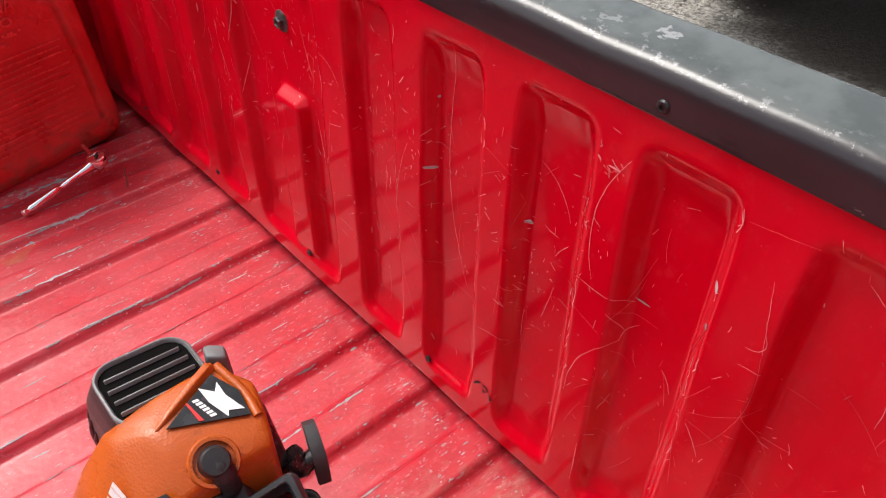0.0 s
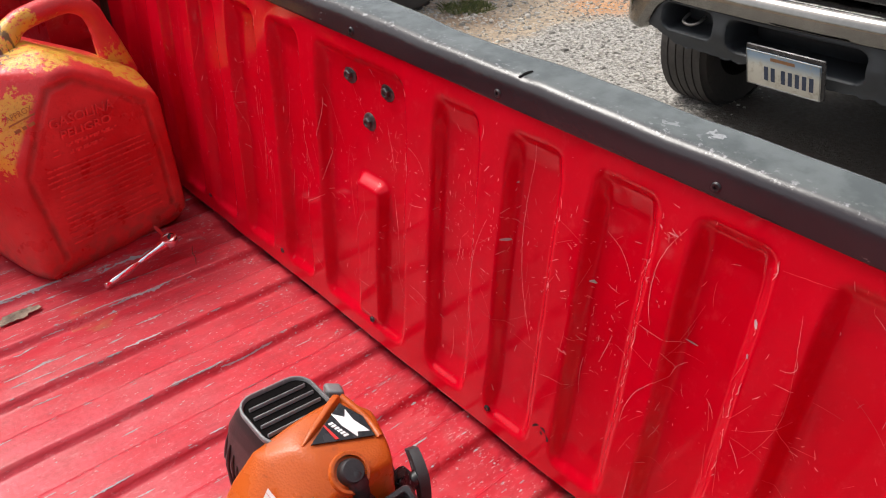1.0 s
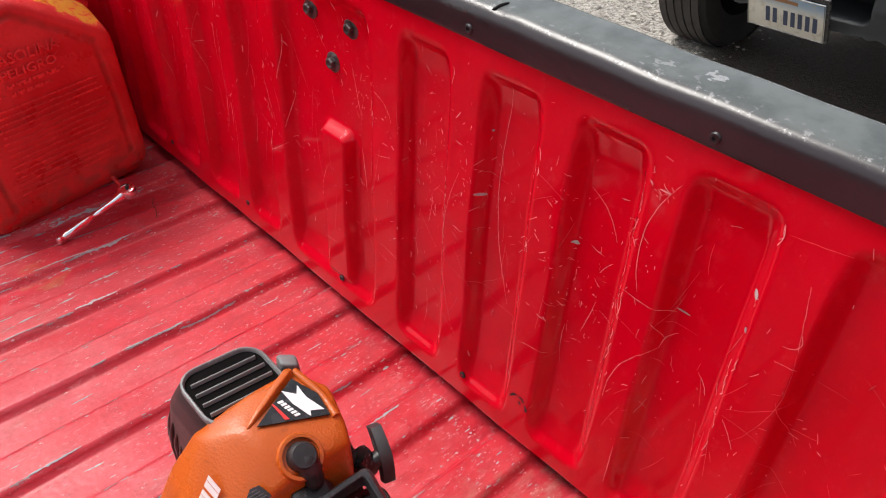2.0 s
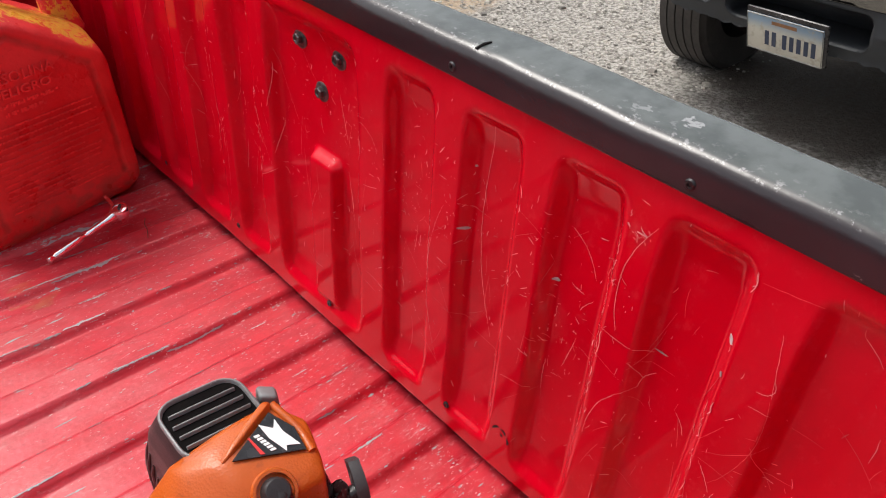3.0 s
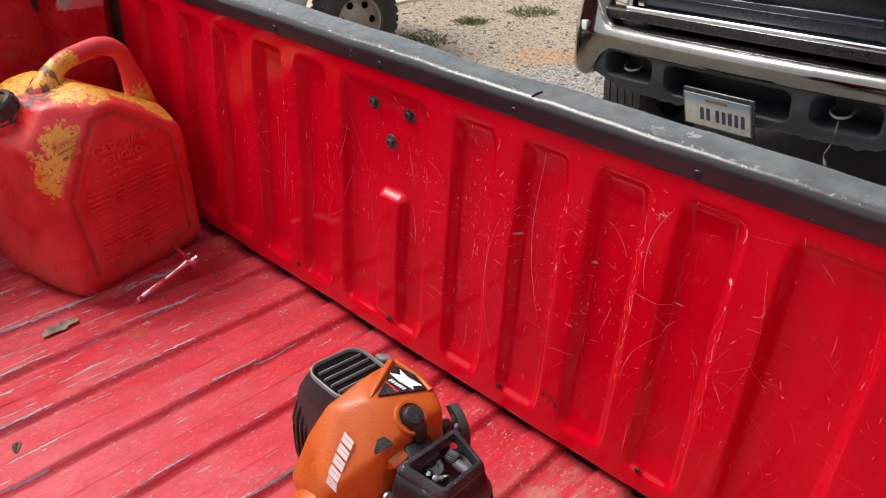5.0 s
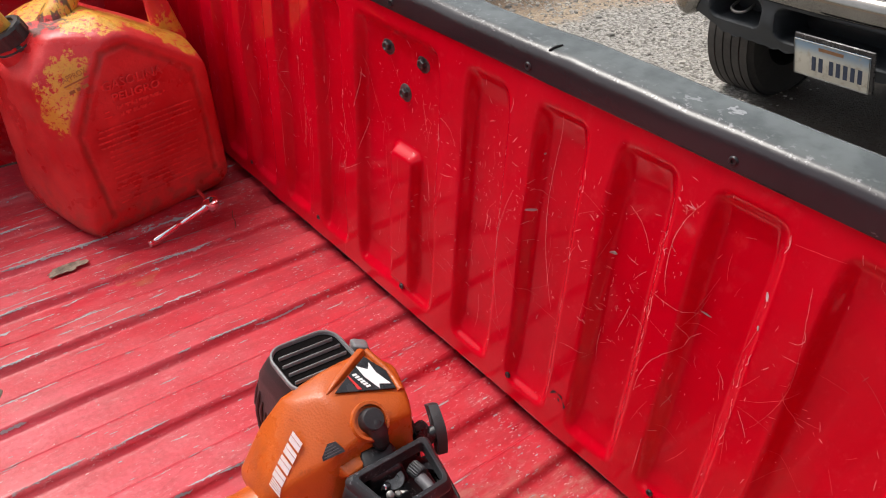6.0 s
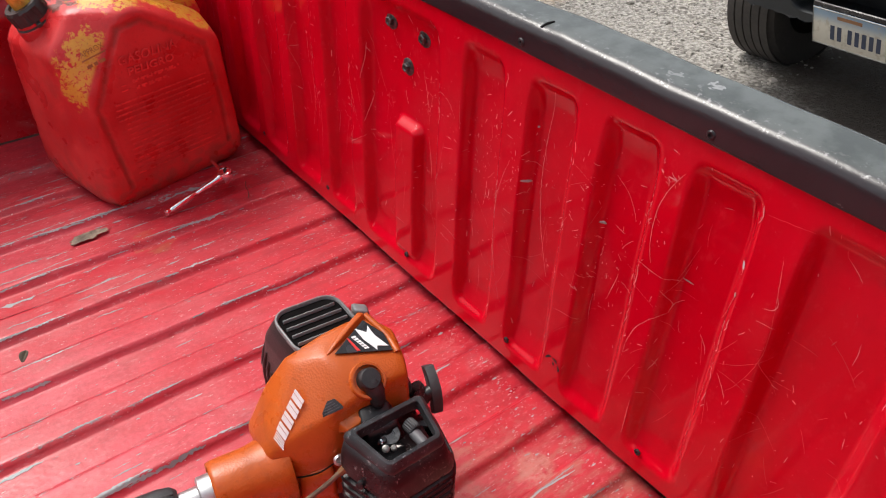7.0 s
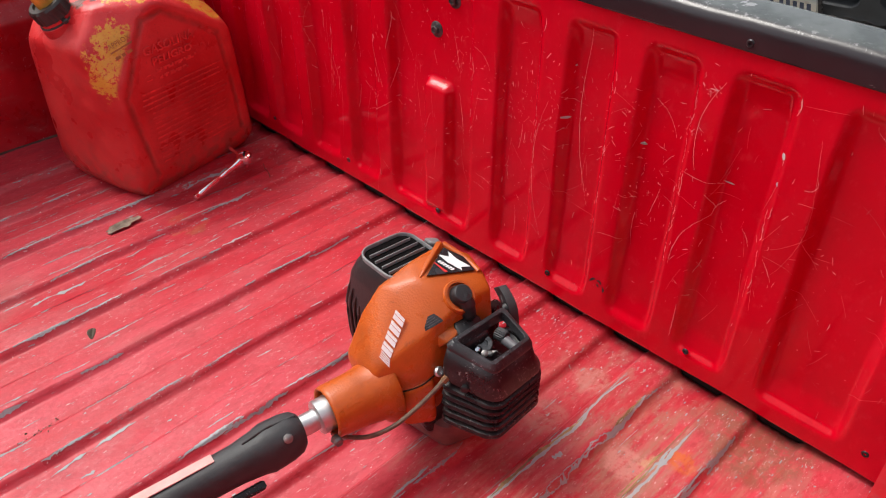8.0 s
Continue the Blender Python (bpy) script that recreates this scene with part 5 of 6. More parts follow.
decal("white_emblem", [(-0.01, 0.72), (0.262, 0.588), (0.173, 0.80), (0.445, 0.485), (0.86, 0.13), (0.65, 0.155), (0.72, 0.02), (0.305, 0.377)], WHITE)
decal("red_bar", [(-0.02, 0.44), (0.01, 0.44), (0.42, 0.03), (0.36, 0.03)], RED_DECAL)
for i in range(6):
    a0, b0 = 0.045 + 0.078 * i, 0.47 - 0.070 * i
    decal("print_bar", [(a0, b0), (a0 + 0.055, b0 + 0.03), (a0 + 0.105, b0 - 0.02), (a0 + 0.05, b0 - 0.05)], WHITE)
# white brand bars on the sloping side
side = on_plane((0.070, -0.0150, 0.163), (0.043, 0.007, 0.050), (-0.3, 0.62, 0.4))
spec = [(0.0023 * i, -0.0008 * (3 - i), 0.0012, 0.0125 + 0.0008 * (3 - i), 0.0066) for i in range(4)]
spec += [(0.0098 + 0.0124 * i + 0.0060 * j, 0.0, 0.0052 - 0.0014 * j, 0.0138, 0.0066) for i in range(4) for j in range(2)]
side = side @ Matrix.Translation((0.002, -0.0018, 0.0004)) @ Matrix.Rotation(radians(7.5), 4, "Z")
BRAND = (side, spec)
# the grey guard with vents
GUARD_TURN = Matrix.Translation((0.150, 0.080, 0)) @ Matrix.Rotation(radians(9), 4, "Z") @ Matrix.Translation((-0.150, -0.080, 0))


def guard_ring(x0, x1, y0, y1, r, z, n=6):
    """A rounded ring level with the guard's top, which falls towards the engine."""
    out = []
    for cx, cy, a0 in ((x1 - r, y1 - r, 0), (x0 + r, y1 - r, 90), (x0 + r, y0 + r, 180), (x1 - r, y0 + r, 270)):
        for i in range(n + 1):
            a = radians(a0 + 90 * i / n)
            p = GUARD_TURN @ Vector((cx + r * math.cos(a), cy + r * math.sin(a), z))
            fall = (0.08 * (p.x - 0.112) - 0.05 * (p.y - 0.045)) * float(sm(0.16, 0.22, z))
            out.append((p.x, p.y, z - fall))
    return out


SECTIONS = [(0.020, 0.120, 0.190, 0.062, 0.122), (0.060, 0.108, 0.196, 0.056, 0.132), (0.110, 0.100, 0.200, 0.050, 0.137), (0.160, 0.098, 0.200, 0.042, 0.137), (0.200, 0.102, 0.198, 0.040, 0.128), (0.218, 0.107, 0.195, 0.040, 0.120), (0.2265, 0.1110, 0.1920, 0.0420, 0.1150)]
heights = [z for z, *_ in SECTIONS]
body_rings = []
for z in np.concatenate([np.arange(0.020, 0.2145, 0.0024), [0.2165, 0.2205, 0.2240, 0.2262]]):
    x0, x1, y0, y1 = (float(np.interp(z, heights, [q[k_] for q in SECTIONS])) for k_ in (1, 2, 3, 4))
    body_rings.append(guard_ring(x0, x1, y0, y1, 0.021, float(z)))
guard = part("guard", loft(body_rings), GREY_PLASTIC, trimmer, "dark grey plastic muffler guard with cooling slots", 40)
for i in range(6):                                    # upright ribs on the flank
    line_ = []
    for z in np.linspace(0.030, 0.196 - 0.010 * i, 14):
        x0, y0, y1 = (float(np.interp(z, heights, [q[k_] for q in SECTIONS])) for k_ in (1, 3, 4))
        line_.append(GUARD_TURN @ Vector((x0 - 0.0004 + 0.0024 * max(0, 1 - i), y1 - 0.0125 - 0.0085 * i, float(z))))
    part("guard_rib", tube(line_, [0.0006] + [0.0024] * 12 + [0.0006], 8), GREY_PLASTIC, guard, "", 60)
frame_rings = [guard_ring(0.1105 + d, 0.1925 - d, 0.0415 + d, 0.1155 - d, max(0.008, 0.021 - d), z) for d, z in ((0.0, 0.2250), (-0.0002, 0.2298), (0.0006, 0.2308), (0.0020, 0.2310), (0.0030, 0.2300), (0.0034, 0.2250))]
part("guard_rim", loft(frame_rings + frame_rings[:1], caps=False), DUSTY, guard, "", 50)
part("vent_recess", loft([guard_ring(0.1142, 0.1888, 0.0452, 0.1118, 0.016, z) for z in (0.2250, 0.2268)]), GAP, guard)
for i in range(4):
    y = 0.0600 + 0.0125 * i
    lo, hi = (GUARD_TURN @ Vector((x, y, 0.0)) for x in (0.1175 + 0.002 * (i == 3), 0.1855 - 0.002 * (i == 3)))
    slat = [tuple(p + Vector((0, dy, z - 0.08 * (p.x - 0.112) + 0.05 * (p.y - 0.045)))) for p in (lo, hi) for dy, z in ((-0.0014, 0.2268), (0.0010, 0.2268), (-0.0004, 0.2308), (0.0014, 0.2302))]
    part("vent_slat", hull(slat, 0.0004, 1), DUSTY, guard)
part("rear_lug", hull([(0.196, 0.082, 0.226), (0.212, 0.076, 0.222), (0.216, 0.094, 0.219), (0.199, 0.100, 0.223), (0.196, 0.082, 0.18), (0.216, 0.078, 0.18), (0.216, 0.098, 0.18), (0.196, 0.102, 0.18)], 0.003), DUSTY, guard)
# spark plug boot in its round collar
kn = on_plane((0.1690, -0.0175, 0.2205), (1, 0.1, 0), (0, 0.80, 0.60))
bm = lathe([(0.0200, -0.022), (0.0200, 0.001), (0.0188, 0.004), (0.0160, 0.004), (0.0152, -0.006)], n=28)
bm.transform(kn)
part("plug_collar", bm, ORANGE, trimmer, "", 40)
bm = lathe([(0.0125, -0.02), (0.0125, 0.0040), (0.0118, 0.007), (0.0115, 0.012), (0.0100, 0.0138), (0.004, 0.0140)], n=24)
bm.transform(kn)
boot = part("plug_boot", bm, GREY_PLASTIC, trimmer, "grey rubber spark plug boot", 40)
bm = tube(bezier([kn @ Vector((0.0, 0.001, 0.003)), kn @ Vector((0.002, -0.010, 0.0035)), kn @ Vector((0.004, -0.021, -0.006)), kn @ Vector((0.005, -0.028, -0.022))], 6), [0.0108] * 5 + [0.0098] * 4 + [0.0085] * 5 + [0.0075] * 5, 14)
part("boot_tail", bm, GREY_PLASTIC, boot)
# small black label, cover lug, screw
lab = on_plane((0.114, -0.0390, 0.196), (0.030, -0.0050, 0.012), (-0.004, 0.024, 0.020))
label_plate = plate([(0.0030, 0.0125), (0.0255, 0.0115), (0.0250, 0.0150), (0.0212, 0.0240), (0.0135, 0.0250), (0.0040, 0.0165)], lab, 0.0016, STICKER, trimmer, "small_label")
bars([(0.0055 + 0.0014 * i, 0.0142 + 0.0026 * i, 0.0175 - 0.0030 * i, 0.0005) for i in range(4)], lab @ Matrix.Translation((0, 0, 0.0016)), GREY_PLASTIC_LIGHT, label_plate, "label_bars", 0.0003)
part("cover_lug", hull([(0.128, -0.028, 0.194), (0.156, -0.028, 0.198), (0.153, -0.043, 0.193), (0.134, -0.046, 0.188), (0.125, -0.03, 0.172), (0.152, -0.034, 0.175)], 0.003), ORANGE, trimmer, "", 40)
bm = lathe([(0.0060, 0), (0.0062, 0.003), (0.0045, 0.005), (0.0026, 0.005), (0.0024, 0.0025)], n=18)
bm.transform(on_plane((0.123, -0.043, 0.149), (1, 0, 0), (0, 0.5, 0.8)))
part("cover_screw", bm, ALU, trimmer)
# black block added where the shaded cavity beside the plug boot looks dark
part("cavity_block", hull([(0.150, -0.030, 0.20), (0.186, -0.028, 0.20), (0.150, -0.058, 0.185), (0.186, -0.055, 0.185), (0.14, -0.03, 0.12), (0.206, -0.03, 0.12), (0.14, -0.058, 0.12), (0.206, -0.055, 0.12)], 0.004), BLACK_PLASTIC, trimmer)
# engine block, starter housing and tank beneath
part("crankcase", hull([(0.118, -0.03, 0.03), (0.21, -0.035, 0.03), (0.110, 0.07, 0.03), (0.21, 0.07, 0.03), (0.09, -0.036, 0.13), (0.212, -0.036, 0.14), (0.21, 0.07, 0.14), (0.09, 0.06, 0.13)], 0.006), BLACK_PLASTIC, trimmer)
part("fuel_tank", hull([(0.135, -0.040, 0.0), (0.20, -0.050, 0.0), (0.20, 0.06, 0.0), (0.105, 0.06, 0.0), (0.128, -0.048, 0.03), (0.21, -0.058, 0.03), (0.21, 0.065, 0.03), (0.095, 0.065, 0.03), (0.130, -0.046, 0.062), (0.2, -0.05, 0.062), (0.2, 0.05, 0.055), (0.11, 0.05, 0.055)], 0.012), TANK, trimmer, "murky pinkish fuel tank under the engine")
part("lower_case", hull([(0.080, -0.030, 0.125), (0.080, -0.034, 0.075), (0.116, -0.046, 0.140), (0.120, -0.048, 0.070), (0.10, 0.0, 0.05), (0.13, 0.0, 0.15)], 0.005), ORANGE, trimmer)
part("starter_case", hull([(0.205, -0.020, 0.190), (0.226, -0.010, 0.180), (0.205, 0.06, 0.205), (0.228, 0.05, 0.19), (0.205, -0.030, 0.05), (0.232, -0.015, 0.06), (0.205, 0.066, 0.05), (0.232, 0.055, 0.06)], 0.008), BLACK_PLASTIC, trimmer)
# pull handle with its stem
hm = on_plane((0.2500, -0.0130, 0.1635), (0.004, 0.032, 0.038), (0.8, -0.2, -0.1))
bm = bmesh.new()
secs = []
for i in range(9):
    t = i / 8 - 0.5
    bend = 0.010 * (t * 2) ** 2
    w = 0.0094 - 0.002 * abs(t)
    secs.append([tuple(hm @ Vector((0.053 * t, c * w * 0.62, bend + s * w * 0.95))) for c, s in ((-1, -1), (0, -1.1), (1, -1), (1.1, 0), (1, 1), (0, 1.1), (-1, 1), (-1.1, 0))])
pull = part("pull_handle", loft(secs), RUBBER, trimmer, "black starter pull handle", 50)
part("handle_slot", box((0.020, 0.0022, 0.0012), bevel=0.0004), DUSTY, pull).matrix_basis = hm @ pose(0.006, -0.0058, 0.0020, 90)
part("pull_stem", tube(bezier([hm @ Vector((0, 0.0, 0.0)), hm @ Vector((-0.004, -0.016, 0.002)), (0.226, -0.006, 0.168)], 5), [0.0085] * 4 + [0.011] * 4 + [0.013] * 3, 12), BLACK_PLASTIC, trimmer)
# air filter box, its cover missing: an open frame over finned walls, carburettor inside
box_thing = part("air_box", bmesh.new(), BLACK_PLASTIC, trimmer, "grimy black air filter box with its lid missing")
BOX_L, BOX_T, BOX_R, BOX_F = (Vector(p) for p in ((0.1275, -0.0565), (0.2195, -0.0370), (0.2200, -0.0890), (0.1530, -0.1055)))
HX, HY = 0.0430, 0.0280


def box_pt(x, y, z):
    """A place in the skewed air box, which flares below its rim on the far side."""
    u, v = 0.5 + 0.5 * x / HX, 0.5 + 0.5 * y / HY
    flat = (BOX_F.lerp(BOX_R, u)).lerp(BOX_L.lerp(BOX_T, u), v)
    low = float(sm(0.190, 0.150, z))
    fall = 0.0010 * (1 - u) * v + 0.0100 * u * v + 0.0225 * u * (1 - v) + 0.0150 * (1 - u) * (1 - v)     # the rim slopes down to the far end
    return Vector((flat.x + 0.010 * low * u, flat.y - 0.004 * low * (1 - v), z - fall * float(sm(0.10, 0.19, z))))


def rounded_ring(d, r, z, n=5):
    hx, hy, out = HX + d, HY + d, []
    for cx, cy, a0 in ((hx - r, hy - r, 0), (-hx + r, hy - r, 90), (-hx + r, -hy + r, 180), (hx - r, -hy + r, 270)):
        for i in range(n + 1):
            a = radians(a0 + 90 * i / n)
            out.append(tuple(box_pt(cx + r * math.cos(a), cy + r * math.sin(a), z)))
    return out


walls = [rounded_ring(-0.006, 0.010, 0.074), rounded_ring(0.002, 0.013, 0.078)]
zz = 0.081
for i in range(5):
    walls += [rounded_ring(0.0080, 0.016, zz), rounded_ring(0.0088, 0.016, zz + 0.0025), rounded_ring(0.0076, 0.016, zz + 0.0060), rounded_ring(0.0022, 0.013, zz + 0.0085), rounded_ring(0.0022, 0.013, zz + 0.0118)]
    zz += 0.0138
walls += [rounded_ring(0.0066, 0.016, zz + 0.001), rounded_ring(0.0082, 0.016, 0.160), rounded_ring(0.0070, 0.013, 0.176), rounded_ring(0.0030, 0.009, 0.199)]
bm = bmesh.new()
rows = [[bm.verts.new(p) for p in ring] for ring in walls]
for k_, (a, b) in enumerate(zip(rows, rows[1:])):
    for i in range(24):
        if k_ >= len(rows) - 3 and (i > 21 or i < 5):
            continue                                   # the far wall is open under the rim
        bm.faces.new((a[i], a[(i + 1) % 24], b[(i + 1) % 24], b[i]))
bmesh.ops.recalc_face_normals(bm, faces=bm.faces)
shell = part("box_shell", bm, BLACK_PLASTIC, box_thing, "", 35)
sol = shell.modifiers.new("thickness", "SOLIDIFY")
sol.thickness, sol.offset = 0.003, -1.0
rim = [rounded_ring(0.0034, 0.009, 0.1940), rounded_ring(0.0038, 0.009, 0.1990), rounded_ring(0.0030, 0.008, 0.2008), rounded_ring(-0.0004, 0.007, 0.2058), rounded_ring(-0.0014, 0.006, 0.2066), rounded_ring(-0.0054, 0.004, 0.2066), rounded_ring(-0.0061, 0.004, 0.2058), rounded_ring(-0.0063, 0.004, 0.1940)]
part("box_rim", loft(rim + rim[:1], caps=False), RIM_PLASTIC, box_thing, "scuffed frame round the opening", 28)
part("inner_floor", hull([tuple(box_pt(x * 0.036, y * 0.022, z)) for x in (-1, 1) for y in (-1, 1) for z in (0.10, 0.166)], 0.003), BLACK_PLASTIC, box_thing)
part("inner_post", hull([(0.150, -0.052, 0.165), (0.182, -0.046, 0.165), (0.150, -0.062, 0.165), (0.182, -0.055, 0.165), (0.150, -0.052, 0.190), (0.180, -0.046, 0.192), (0.150, -0.060, 0.184), (0.179, -0.054, 0.186)], 0.003), BOLT, box_thing)


def fitting(name, profile, at, turn_, material, n=16):
    bm = lathe(profile, n=n)
    bm.transform(pose(*at, *turn_))
    return part(name, bm, material, box_thing, "", 35)


fitting("choke_plate", [(0.0105, 0), (0.0108, 0.002), (0.0100, 0.003), (0.0052, 0.003), (0.0048, 0.001), (0.0030, 0.001), (0.0026, -0.001)], (0.1725, -0.0595, 0.1825), (22, -12, 0), HEX, 22)
fitting("screw_head", [(0.0035, 0), (0.0037, 0.003), (0.0024, 0.0044)], (0.1625, -0.0640, 0.183), (20, 0, 0), BOLT, 12)
fitting("screw_head", [(0.0032, 0), (0.0034, 0.003), (0.0020, 0.0040)], (0.1690, -0.0760, 0.182), (20, -10, 0), STEEL, 12)
fitting("screw_head", [(0.0028, 0), (0.0029, 0.004), (0.0034, 0.004), (0.0034, 0.007), (0.0020, 0.008)], (0.1610, -0.0640, 0.183), (15, -40, 20), CHROME, 14)
fitting("screw_head", [(0.0030, 0), (0.0030, 0.010), (0.0040, 0.010), (0.0040, 0.014), (0.0022, 0.015)], (0.1620, -0.0740, 0.182), (30, -20, 0), STEEL, 12)
knob = lathe([(0.0072, 0), (0.0072, 0.012), (0.0058, 0.014), (0.003, 0.0142)], n=60)
for v in knob.verts:
    if math.hypot(v.co.x, v.co.y) > 0.007:
        g = 1.0 + 0.07 * math.cos(20 * math.atan2(v.co.y, v.co.x))
        v.co.x, v.co.y = v.co.x * g, v.co.y * g
knob.transform(pose(0.1935, -0.0580, 0.188, 84, 0, 12))
part("toothed_knob", knob, BOLT, box_thing)
part("knob_shaft", tube([(0.1945, -0.070, 0.1865), (0.1985, -0.090, 0.1845)], [0.0062, 0.0058], 14), GREY_PLASTIC_LIGHT, box_thing)
part("bent_lever", hull([(0.168, -0.0720, 0.1855), (0.176, -0.0790, 0.1865), (0.180, -0.0800, 0.1850), (0.172, -0.0800, 0.1850), (0.168, -0.0740, 0.1840), (0.178, -0.0795, 0.1835)], 0.0008), STEEL, box_thing)
for piece in box_thing.children:
    if piece.name.split(".")[0] not in ("box_shell", "box_rim", "inner_floor"):
        piece.location = (0.003, 0.002, -0.008)
# round opening under the rim, with the carburettor's bolt
fitting("side_port", [(0.0115, 0), (0.0115, 0.004), (0.0095, 0.005)], (0.1415, -0.0745, 0.160), (0, -68, 22), GAP, 20)
part("port_bolt", lathe([(0.0035, 0), (0.0035, 0.018), (0.0045, 0.018), (0.0045, 0.022), (0.003, 0.023)], (0.145, -0.072, 0.150), (0, -82, 40), n=12), BOLT, box_thing)
# throttle cable, shaft with clamp, grip
pts = bezier([(0.144, -0.066, 0.174), (0.128, -0.062, 0.161), (0.105, -0.058, 0.138), (0.080, -0.053, 0.117), (0.056, -0.046, 0.100), (0.034, -0.034, 0.088), (0.015, -0.018, 0.084), (0.000, -0.006, 0.090)], 6)
part("throttle_cable", tube(pts, 0.0028, 8), CABLE, trimmer, "thin oily throttle cable")
part("cable_sleeve", tube([(0.148, -0.067, 0.178), (0.132, -0.0632, 0.1645), (0.118, -0.0605, 0.151)], 0.0042, 8), BRASS, trimmer)
SL = -0.075                                            # the shaft sinks towards its far end
sh = lambda x, y=0.0, z=0.0: (x, y, C0 + SL * -x + z)
part("shaft", tube([sh(0.05), sh(-0.10), sh(-0.8), sh(-1.25)], 0.0125, 18), ALU, trimmer, "bare aluminium shaft tube")
bm = tube([sh(0.006), sh(-0.012), sh(-0.014)], [0.0205, 0.0205, 0.018], 24)
part("shaft_clamp", bm, ALU, trimmer)
bm = lathe([(0.006, 0), (0.006, 0.010), (0.0035, 0.012)], n=6)
bm.transform(pose(-0.004, -0.024, C0 - 0.018, 70, 0, 0))
part("clamp_bolt", bm, STEEL, trimmer)
xs = [-0.034, -0.040, -0.052, -0.075, -0.085, -0.11, -0.15, -0.21, -0.30, -0.34]
ry = [0.0175, 0.0225, 0.0250, 0.0260, 0.0235, 0.0205, 0.0195, 0.019, 0.0185, 0.0165]
bm = loft([ring_section(x, -0.001, sh(x)[2] - 0.002, r, r * 1.12, 24, 1.15) for x, r in zip(xs, ry)])
grip = part("throttle_grip", bm, RUBBER, trimmer, "black rubber throttle grip on the shaft", 50)
part("grip_seam", tube([sh(-0.038, 0.0, 0.0225), sh(-0.07, 0, 0.0275), sh(-0.10, 0, 0.0225)], 0.0016, 8), RUBBER, grip)
bm = lathe([(0.0052, 0), (0.0052, 0.003), (0.003, 0.0042)], n=14)
bm.transform(pose(-0.056, -0.0195, sh(-0.056)[2] + 0.0175, 48, 0, 0))
part("grip_screw", bm, STEEL, grip)
bars([(-0.25, -0.0065, 0.118, 0.0135)], Matrix.Translation((0, 0.004, C0 + 0.0195)) @ pose(0, 0, 0, -10, -math.degrees(math.atan(-SL)), 0), PINK_DECAL, grip, "grip_decal", 0.0012)
part("grip_lever", hull([(-0.09, -0.02, 0.09), (-0.088, -0.030, 0.082), (-0.17, -0.018, 0.082), (-0.17, -0.026, 0.074), (-0.10, -0.012, 0.072)], 0.003), BLACK_PLASTIC, grip)
part("cutting_head", lathe([(0.02, 0.0), (0.05, 0.004), (0.052, 0.03), (0.03, 0.042), (0.016, 0.06)], (-1.27, 0, -0.002), n=28), BLACK_PLASTIC, trimmer)
side_m, spec = BRAND
bars(spec, side_m, WHITE, trimmer, "brand_bar", 0.0007, True)


# ---- outside ----
gx = np.unique(np.concatenate([np.linspace(-400, -20, 12), np.linspace(-20, 1, 12), np.linspace(1, 9, 81), np.linspace(9, 30, 15), np.linspace(30, 400, 10)]))
gy = np.unique(np.concatenate([np.linspace(-400, -12, 12), np.linspace(-12, -1, 12), np.linspace(-1, 9, 101), np.linspace(9, 30, 15), np.linspace(30, 400, 10)]))


def ground_place(x, y):
    z = ground_height(x, y) + 0.012 * np.sin(x * 3.1 + y) * np.sin(y * 2.7 - x) + 0.008 * np.sin(x * 7 + 1) * np.sin(y * 6)
    return x, y, z


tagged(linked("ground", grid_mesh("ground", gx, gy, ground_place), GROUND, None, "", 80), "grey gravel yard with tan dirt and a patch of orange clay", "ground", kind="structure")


def gz(x, y):
    return float(ground_place(np.array(float(x)), np.array(float(y)))[2])


def pebbles(name, count, area, size, label, seed):
    """Many loose stones, each a small uneven block, as one mesh."""
    r = np.random.RandomState(seed)
    cube = np.array([(-1, -1, -0.6), (1, -0.8, -0.6), (0.9, 1, -0.6), (-0.9, 0.9, -0.6), (-0.6, -0.6, 0.7), (0.6, -0.7, 0.6), (0.5, 0.6, 0.75), (-0.7, 0.5, 0.6)])
    quads = np.array([(0, 3, 2, 1), (4, 5, 6, 7), (0, 1, 5, 4), (1, 2, 6, 5), (2, 3, 7, 6), (3, 0, 4, 7)])
    co, fa = [], []
    for i in range(count):
        x, y = r.uniform(area[0], area[1]), r.uniform(area[2], area[3])
        if x > 3.0 and y < 2.1 - 0.3 * r.rand():
            x, y = r.uniform(2.2, 5.5), r.uniform(2.4, 5.0)
        s = size * r.uniform(0.4, 1.0) ** 2 * (1 + 1.2 * (r.rand() < 0.05))
        a = r.uniform(0, 6.28)
        v = cube * r.uniform(0.7, 1.25, cube.shape) * s
        v = v @ np.array([(math.cos(a), math.sin(a), 0), (-math.sin(a), math.cos(a), 0), (0, 0, 0.7)])
        co.append(v + (x, y, gz(x, y) + s * 0.15))
        fa.append(quads + 8 * i)
    mesh = bpy.data.meshes.new(name)
    mesh.from_pydata(np.concatenate(co).tolist(), [], np.concatenate(fa).tolist())
    return tagged(linked(name, mesh, STONE, None, "", 0), label, "gravel", kind="stuff")


pebbles("gravel", 34000, (2.2, 8.0, 1.4, 7.0), 0.0112, "loose grey gravel stones scattered over the yard", 5)


